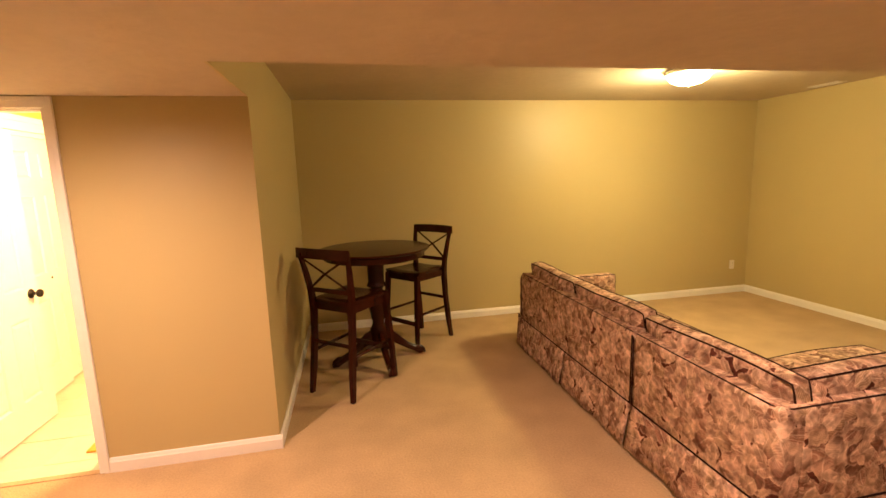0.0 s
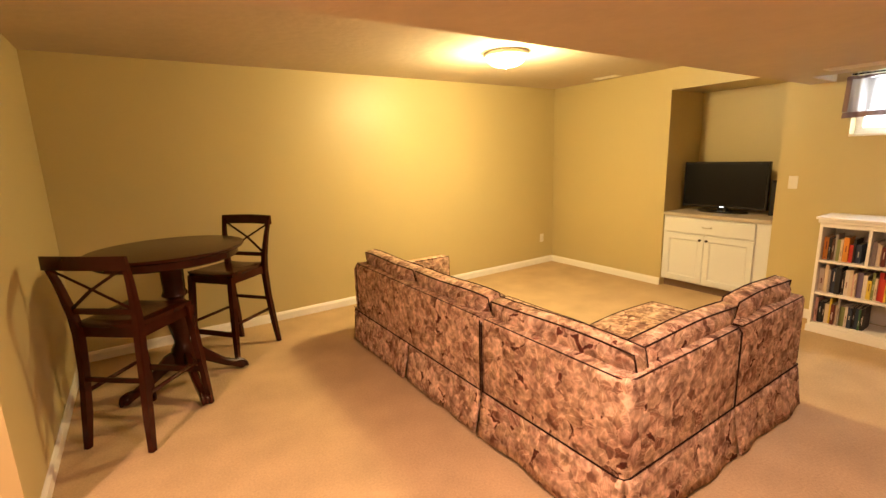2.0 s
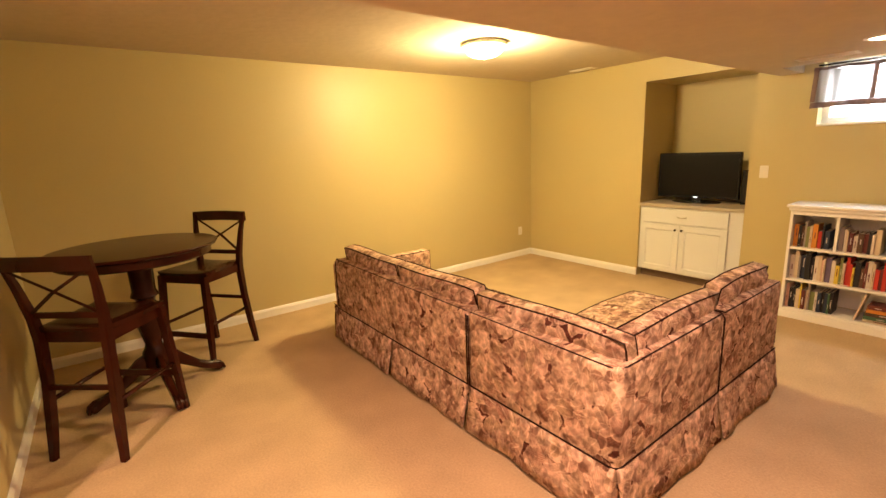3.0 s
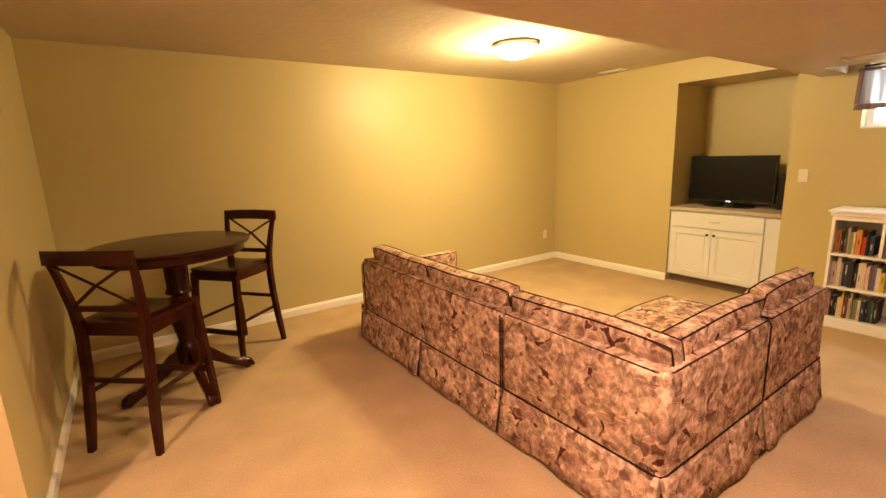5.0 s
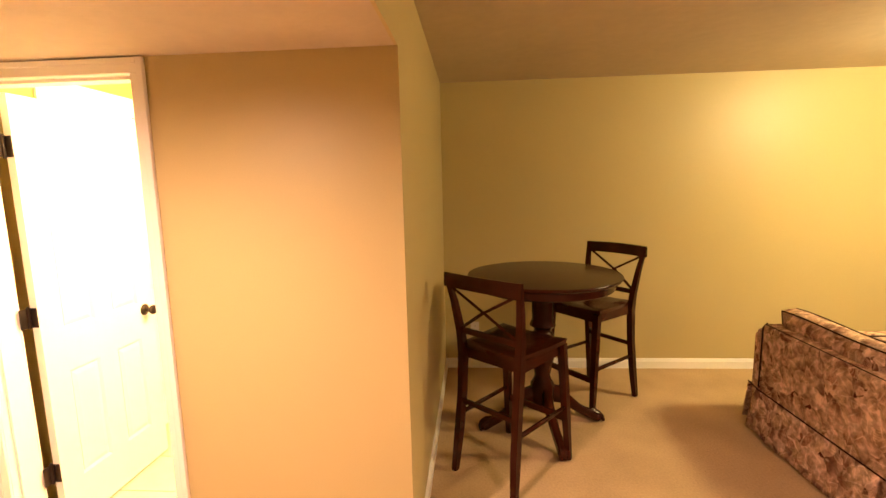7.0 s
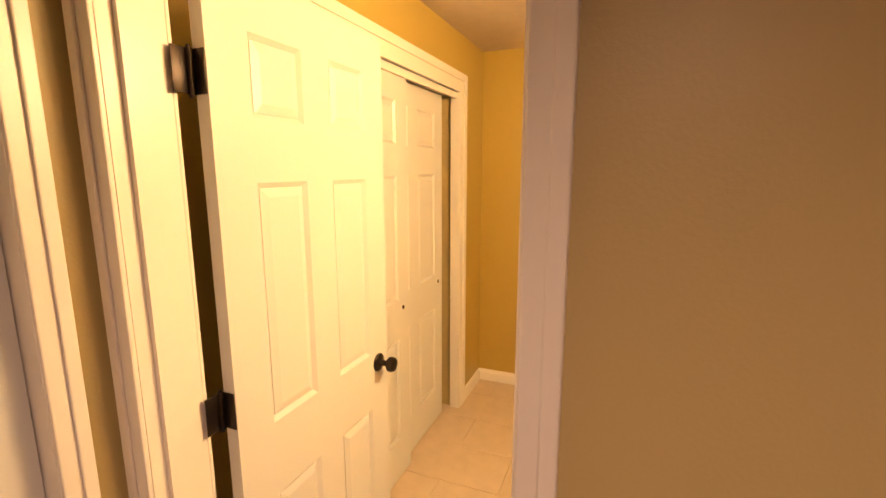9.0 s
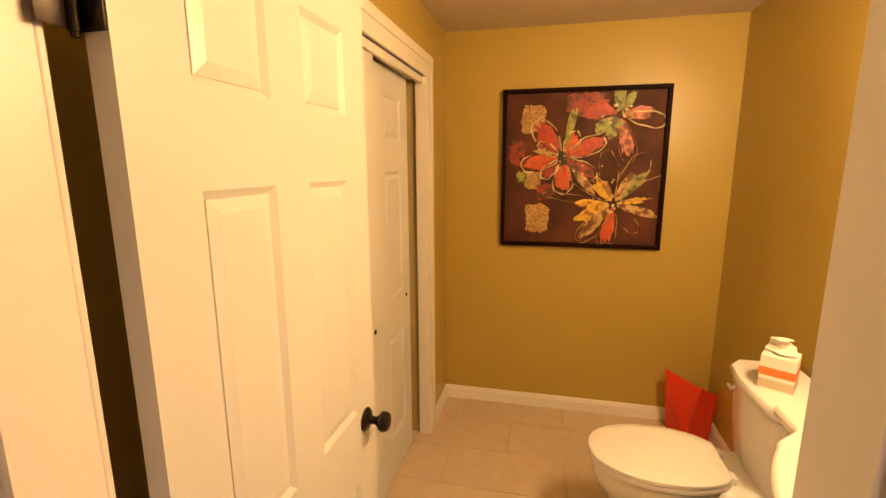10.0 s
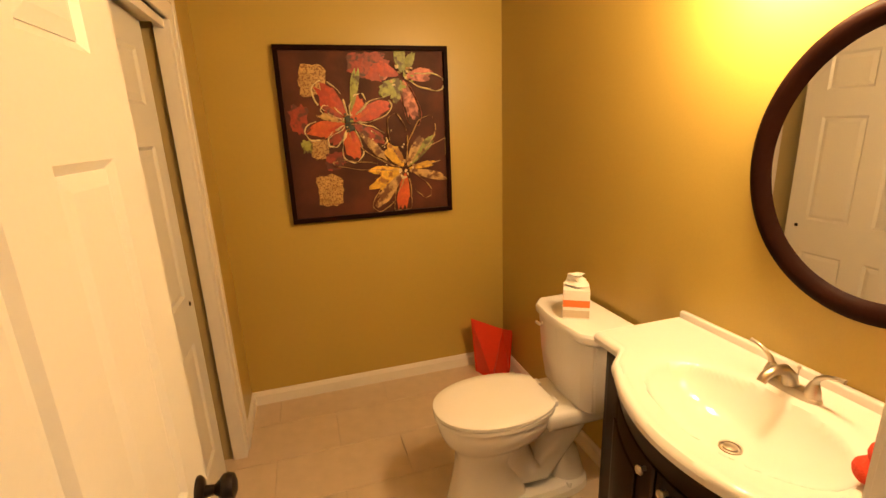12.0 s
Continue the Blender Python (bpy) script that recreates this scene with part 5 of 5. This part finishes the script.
for z, g_ in ((0.776, -0.004), (0.780, 0.008), (0.806, 0.010), (0.816, 0.004), (0.818, -0.006)):
    hy, xf = 0.222 + g_, 0.246 + g_
    rings.append([bm.verts.new(p + (z,)) for p in ((-0.008, -hy), (-xf + 0.05, -hy), (-xf + 0.004, -hy + 0.055), (-xf - 0.012, -0.05), (-xf - 0.012, 0.05), (-xf + 0.004, hy - 0.055), (-xf + 0.05, hy), (-0.008, hy))])
for p, q in zip(rings, rings[1:]):
    for k in range(8):
        bm.faces.new((p[k], p[(k + 1) % 8], q[(k + 1) % 8], q[k]))
bm.faces.new(rings[0][::-1]), bm.faces.new(rings[-1])
part("tank_lid", bm, CERAMIC, toilet, smooth=True)
lever = part("flush_lever", box(lathe(bmesh.new(), [(0.008, 0), (0.008, 0.003), (0.005, 0.010)], (0, 0, 0), sides=12), 0, 0, 0.008, 0.035, 0.012, 0.018, bevel=0.002), CERAMIC, toilet)
lever.matrix_local = Matrix.Translation((-0.241, 0.13, 0.735)) @ Matrix.Rotation(radians(-90), 4, "Y") @ Matrix.Rotation(radians(90), 4, "Z")

box_t = thing("tissue_box", (-0.365, 4.700, 0.8185), "orange banded cube tissue box on the toilet tank", "tissue box", turn=-31.5)
part("carton", bx(-0.053, -0.053, 0, 0.053, 0.053, 0.125, bevel=0.002), TISSUE, box_t)
part("orange_band", bx(-0.0536, -0.0536, 0.052, 0.0536, 0.0536, 0.082), mat("orange_print", (0.75, 0.20, 0.05), 0.6), box_t, "orange printed band")
part("grey_band", bx(-0.0534, -0.0534, 0.006, 0.0534, 0.0534, 0.038), GREYB, box_t, "grey printed band")
# A dark disc on the lid paints the shaded opening.
part("slot", lathe(bmesh.new(), [(0.028, 0.1251), (0.028, 0.1258), (0.001, 0.1259)], sides=24), SLOT_SHADE, box_t)
bm = bmesh.new()
n = 18
cols = []
for k in range(n):
    a = k / n * math.tau
    cols.append([bm.verts.new((r * math.cos(a) * (1 + 0.35 * math.sin(3 * a + z * 30)) + dx, r * 0.7 * math.sin(a) * (1 + 0.3 * math.cos(2 * a + z * 20)) + dy, z)) for r, z, dx, dy in ((0.022, 0.122, 0, 0), (0.044, 0.136, 0.004, 0), (0.038, 0.150, 0.008, 0.012), (0.026, 0.166, -0.004, 0.006), (0.030, 0.182, 0.0, -0.008), (0.004, 0.172, 0, 0))])
for k in range(n):
    for j in range(5):
        f = bm.faces.new((cols[k][j], cols[(k + 1) % n][j], cols[(k + 1) % n][j + 1], cols[k][j + 1]))
part("tissue", bm, TISSUE, box_t, "crumpled tissue pulled up")

bin_ = thing("wastebasket", (-0.335, 5.69, 0), "red plastic wastebasket with twisted faceted sides on the tile", "wastebasket", turn=0)
bm = bmesh.new()
rings = []
for z, r, tw in ((0.0, 0.115, 20), (0.33, 0.150, 48)):
    row = []
    for k in range(4):
        a = radians(45 + 90 * k + tw)
        row.append(bm.verts.new((r * math.cos(a), r * math.sin(a), z + ((-0.05, 0.085, 0.045, -0.06)[k] if z > 0 else 0.0))))
    rings.append(row)
inner = [bm.verts.new(Vector((v.co.x * 0.985, v.co.y * 0.985, v.co.z))) for v in rings[1]]
innb = [bm.verts.new(Vector((v.co.x * 0.93, v.co.y * 0.93, 0.01))) for v in rings[0]]
for k in range(4):
    a, b, c, d = rings[0][k], rings[0][(k + 1) % 4], rings[1][(k + 1) % 4], rings[1][k]
    bm.faces.new((a, b, c)), bm.faces.new((a, c, d))
    bm.faces.new((d, c, inner[(k + 1) % 4], inner[k]))
    bm.faces.new((inner[k], inner[(k + 1) % 4], innb[(k + 1) % 4], innb[k]))
bm.faces.new(rings[0][::-1]), bm.faces.new(innb)
part("bin_shell", bm, RED, bin_)

# ---- vanity ----
VY0, VY1, VZ = YP + T + 0.004, 4.306, 0.94
VC = 3.80
BC = 3.835


def front(y):
    """How far the bowed front stands from the wall at y."""
    d = abs(y - VC)
    if d > 0.40:
        return 0.36
    if d > 0.30:
        t = (d - 0.30) / 0.10
        return 0.36 + 0.080 * (1 - t * t * (3 - 2 * t))
    return 0.44 + 0.10 * math.cos(d / 0.30 * math.pi / 2) ** 0.9


def bowed(x_off, z0, z1, y0=VY0, y1=VY1, n=60, dy=0.0, lid=True):
    bm = bmesh.new()
    ys = [y0 + dy + (y1 - y0 - 2 * dy) * i / n for i in range(n + 1)]
    fl = [bm.verts.new((BX1 - front(y) + x_off, y, z0)) for y in ys]
    fh = [bm.verts.new((BX1 - front(y) + x_off, y, z1)) for y in ys]
    bl = [bm.verts.new((BX1 - 0.002, y, z0)) for y in ys]
    bh = [bm.verts.new((BX1 - 0.002, y, z1)) for y in ys]
    for i in range(n):
        f = bm.faces.new((fl[i], fl[i + 1], fh[i + 1], fh[i]))
        f.smooth = True
        if lid:
            bm.faces.new((fh[i], fh[i + 1], bh[i + 1], bh[i]))
        bm.faces.new((fl[i + 1], fl[i], bl[i], bl[i + 1]))
        bm.faces.new((bl[i], bh[i], bh[i + 1], bl[i + 1]))
    bm.faces.new((fl[0], fh[0], bh[0], bl[0])), bm.faces.new((fl[-1], bl[-1], bh[-1], fh[-1]))
    return bm


vanity = thing("vanity_cabinet", (0, 0, 0), "dark espresso bow-front vanity cabinet on the tile floor", "bathroom cabinet")
part("body", bowed(0.035, 0.09, VZ - 0.034, dy=0.022, lid=False), ESPRESSO, vanity)
part("plinth", bowed(0.09, 0.0, 0.089, dy=0.03), ESPRESSO, vanity)
part("drawer_rail", bowed(0.024, VZ - 0.106, VZ - 0.04, y0=VC - 0.40, y1=VC + 0.40, lid=False), ESPRESSO, vanity)
for y0, y1 in ((VC + 0.044, VC + 0.385), (VC - 0.385, VC + 0.036)):
    bm = bowed(0.022, 0.12, VZ - 0.112, y0=y0, y1=y1, n=24)
    d = part("door", bm, ESPRESSO, vanity)
    part("door_panel", bowed(0.015, 0.19, VZ - 0.180, y0=y0 + 0.07, y1=y1 - 0.07, n=16), ESPRESSO, d)
    ky = y0 + 0.035 if y0 > VC else y1 - 0.035
    kb = lathe(bmesh.new(), [(0.006, 0), (0.005, 0.010), (0.010, 0.014), (0.012, 0.019), (0.009, 0.023), (0.001, 0.025)], sides=20)
    kb.transform(Matrix.Translation((BX1 - front(ky) + 0.022, ky, VZ - 0.138)) @ Matrix.Rotation(radians(-90), 4, "Y"))
    part("knob", kb, NICKEL, d, "round brushed metal knob", smooth=True)

top = thing("sink_counter", (0, 0, 0), "glossy cream marble sink counter on the dark vanity cabinet", "sink")
bm = bmesh.new()
NU, NV = 56, 110
ax, ay, dep = 0.155, 0.245, 0.100
sx0 = BX1 - 0.305


def top_z(x, y):
    u, v = (x - sx0) / ax, (y - BC) / ay
    r = math.sqrt(u * u + v * v)
    f = max(0.0, 1 - r)
    z = VZ - dep * (1 - min(1, r) ** 2.6) ** 0.85 if r < 1 else VZ
    if r >= 1:
        z -= 0.004 * math.exp(-((r - 1) / 0.10) ** 2)
    return z - (0.004 if r < 1 else 0)


grid = []
for j in range(NV + 1):
    y = VY0 + (VY1 - VY0) * j / NV
    xf, xb = BX1 - front(y), BX1 - 0.022
    row = []
    for i in range(NU + 1):
        t = i / NU
        x = xf + (xb - xf) * t
        edge = x - xf
        lip = -0.006 * (1 - min(1, edge / 0.012)) ** 2 - (0.003 * math.exp(-((edge - 0.022) / 0.004) ** 2))
        row.append(bm.verts.new((x, y, top_z(x, y) + lip)))
    grid.append(row)
for j in range(NV):
    for i in range(NU):
        f = bm.faces.new((grid[j][i], grid[j][i + 1], grid[j + 1][i + 1], grid[j + 1][i]))
        f.smooth = True
low = [bm.verts.new((r[0].co.x, r[0].co.y, VZ - 0.032)) for r in grid]
mid_ = [bm.verts.new((r[0].co.x - 0.004, r[0].co.y, VZ - 0.014)) for r in grid]
for j in range(NV):
    for p, q in (([r[0] for r in grid], mid_), (mid_, low)):
        f = bm.faces.new((p[j], p[j + 1], q[j + 1], q[j]))
        f.smooth = True
for j in (0, NV):
    b = [bm.verts.new((v.co.x, v.co.y, VZ - 0.032)) for v in grid[j]]
    for i in range(NU):
        bm.faces.new((grid[j][i], grid[j][i + 1], b[i + 1], b[i]))
part("basin_slab", bm, MARBLE, top, smooth=True)
part("backsplash", bx(BX1 - 0.022, VY0, VZ - 0.03, BX1 - 0.001, VY1, VZ + 0.024, bevel=0.006, segs=3), MARBLE, top, smooth=True)
part("drain", lathe(bmesh.new(), [(0.025, -0.002), (0.026, 0.003), (0.021, 0.004), (0.019, -0.001), (0.017, -0.001), (0.016, 0.004), (0.009, 0.006), (0.001, 0.0065)], (sx0, BC, VZ - dep - 0.003), sides=28), NICKEL, top, "metal pop-up drain", smooth=True)

fau = thing("faucet", (BX1 - 0.105, 3.85, VZ), "brushed nickel two-handle centreset bathroom faucet", "faucet")
part("base", oval_loft([(0.0, 0, 0, 0.030, 0.088, 2.8), (0.010, 0, 0, 0.029, 0.086, 2.8), (0.020, 0, 0, 0.020, 0.074, 2.6)]), NICKEL, fau, smooth=True)
part("spout", tube(bmesh.new(), [(0.0, 0, 0.01), (-0.008, 0, 0.045), (-0.035, 0, 0.072), (-0.075, 0, 0.078), (-0.112, 0, 0.066), (-0.122, 0, 0.050)], 0.014, sides=14, radii=[0.024, 0.020, 0.017, 0.015, 0.0135, 0.013]), NICKEL, fau, smooth=True)
for s in (-1, 1):
    part("hub", lathe(bmesh.new(), [(0.022, 0.012), (0.020, 0.030), (0.014, 0.050), (0.010, 0.058), (0.001, 0.060)], (0, s * 0.062, 0), sides=20), NICKEL, fau, smooth=True)
    part("handle", tube(bmesh.new(), [(0, s * 0.062, 0.050), (-0.003, s * 0.070, 0.074), (-0.006, s * 0.092, 0.092), (-0.005, s * 0.114, 0.099), (-0.003, s * 0.136, 0.100)], 0.007, sides=10, radii=[0.010, 0.008, 0.0065, 0.006, 0.0075]), NICKEL, fau, "curved lever handle", smooth=True)
part("lift_rod", lathe(bmesh.new(), [(0.002, 0.015), (0.002, 0.060), (0.006, 0.064), (0.005, 0.072), (0.001, 0.074)], (0.024, 0, 0), sides=12), NICKEL, fau, smooth=True)

fau.matrix_world = Matrix.Translation((BX1 - 0.105, 3.858, VZ)) @ Matrix.Scale(0.84, 4)

towel = thing("hand_towel", (BX1 - 0.20, VY0 + 0.13, VZ), "folded red terry hand towel beside the sink", "towel")
bm = bmesh.new()
box(bm, -0.10, -0.105, 0.001, 0.09, 0.145, 0.045, bevel=0.02, segs=4)
box(bm, -0.092, -0.10, 0.040, 0.085, 0.130, 0.085, bevel=0.02, segs=4)
bmesh.ops.subdivide_edges(bm, edges=bm.edges[:], cuts=1)
for v in bm.verts:
    v.co += Vector((1, 1, 0.5)) * 0.006 * math.sin(v.co.x * 60 + v.co.y * 45)
part("cloth", bm, mat("red_terry", (0.60, 0.05, 0.02), 0.95, bump=0.9, scale=300, vary=0.15), towel, smooth=True)

MY, MZ, MA, MB = 3.795, 1.490, 0.322, 0.355
mir = thing("oval_mirror", (BX1 - 0.001, MY, MZ), "oval mirror in a dark mahogany frame above the sink", "mirror")
bm = bmesh.new()
n = 96
prof = [(0.0, 0.0), (0.0, 0.018), (-0.010, 0.026), (-0.026, 0.028), (-0.040, 0.020), (-0.047, 0.012), (-0.052, 0.006), (-0.052, 0.0)]
rings = [[bm.verts.new((-h, (MA + d) * math.cos(k / n * math.tau), (MB + d) * math.sin(k / n * math.tau))) for k in range(n)] for d, h in prof]
for a, b in zip(rings, rings[1:]):
    for k in range(n):
        f = bm.faces.new((a[k], a[(k + 1) % n], b[(k + 1) % n], b[k]))
        f.smooth = True
part("frame", bm, MAHOG, mir, smooth=True)
bm = bmesh.new()
bm.faces.new([bm.verts.new((-0.005, (MA - 0.049) * math.cos(k / n * math.tau), (MB - 0.049) * math.sin(k / n * math.tau))) for k in range(n)])
part("glass", bm, MIRROR, mir)

vl = thing("vanity_light", (BX1 - 0.001, 3.80, 2.09), "lit brushed nickel wall lamp with glass shades above the mirror", "wall lamp")
part("backplate", bx(-0.022, -0.36, -0.035, 0, 0.36, 0.035, bevel=0.008, segs=3), NICKEL, vl)
for y in (-0.28, 0, 0.28):
    part("arm", tube(bmesh.new(), [(-0.02, y, 0), (-0.08, y, 0.0), (-0.105, y, -0.02)], 0.007, sides=8), NICKEL, vl)
    s = part("shade", lathe(bmesh.new(), [(0.022, -0.015), (0.035, -0.04), (0.050, -0.09), (0.056, -0.125)], (-0.105, y, 0), sides=28, cap=False), glow("lit_shade_glass", (1.0, 0.80, 0.50), 12.0), vl, "glowing frosted glass shade", smooth=True)
    s.visible_shadow = False

rug = thing("bath_rug", (-0.86, 3.78, 0.0), "orange pile bath rug on the tile floor before the vanity", "rug")
part("pile", bx(-0.33, -0.34, 0.0, 0.20, 0.34, 0.018, bevel=0.008, segs=3), ORANGE, rug, smooth=True)

# ---- bathroom floor tiles ----
tile_mesh = {}
j0 = 5.59
jy = j0 - 0.3175 * 8
row_i = 0
y = jy
floor_bath = bpy.data.objects["floor_bath"]
while y < BY1 - 0.001:
    y1 = min(y + 0.3175, BY1)
    ya = max(y, YP + 0.032)
    shift = -1.38 if row_i % 2 == 1 else -1.38 + 0.3175
    x = shift - 0.635 * 2
    while x < BX1:
        xa, xb = max(x, BX0 - 0.13), min(x + 0.635, BX1)
        if xb - xa > 0.02 and y1 - ya > 0.02 and not (xa < BX0 - 0.02 and y1 < CY0):
            key = (round(xb - xa, 3), round(y1 - ya, 3))
            if key not in tile_mesh:
                b = bx(0.0015, 0.0015, -0.0055, key[0] - 0.0015, key[1] - 0.0015, 0.0, bevel=0.0012, segs=1)
                me = bpy.data.meshes.new("tile")
                b.to_mesh(me)
                b.free()
                me.materials.append(TILE)
                tile_mesh[key] = me
            t = new("tile", tile_mesh[key])
            t.parent = floor_bath
            t.location = (xa, ya, 0.0)
        x += 0.635
    y += 0.3175
    row_i += 1
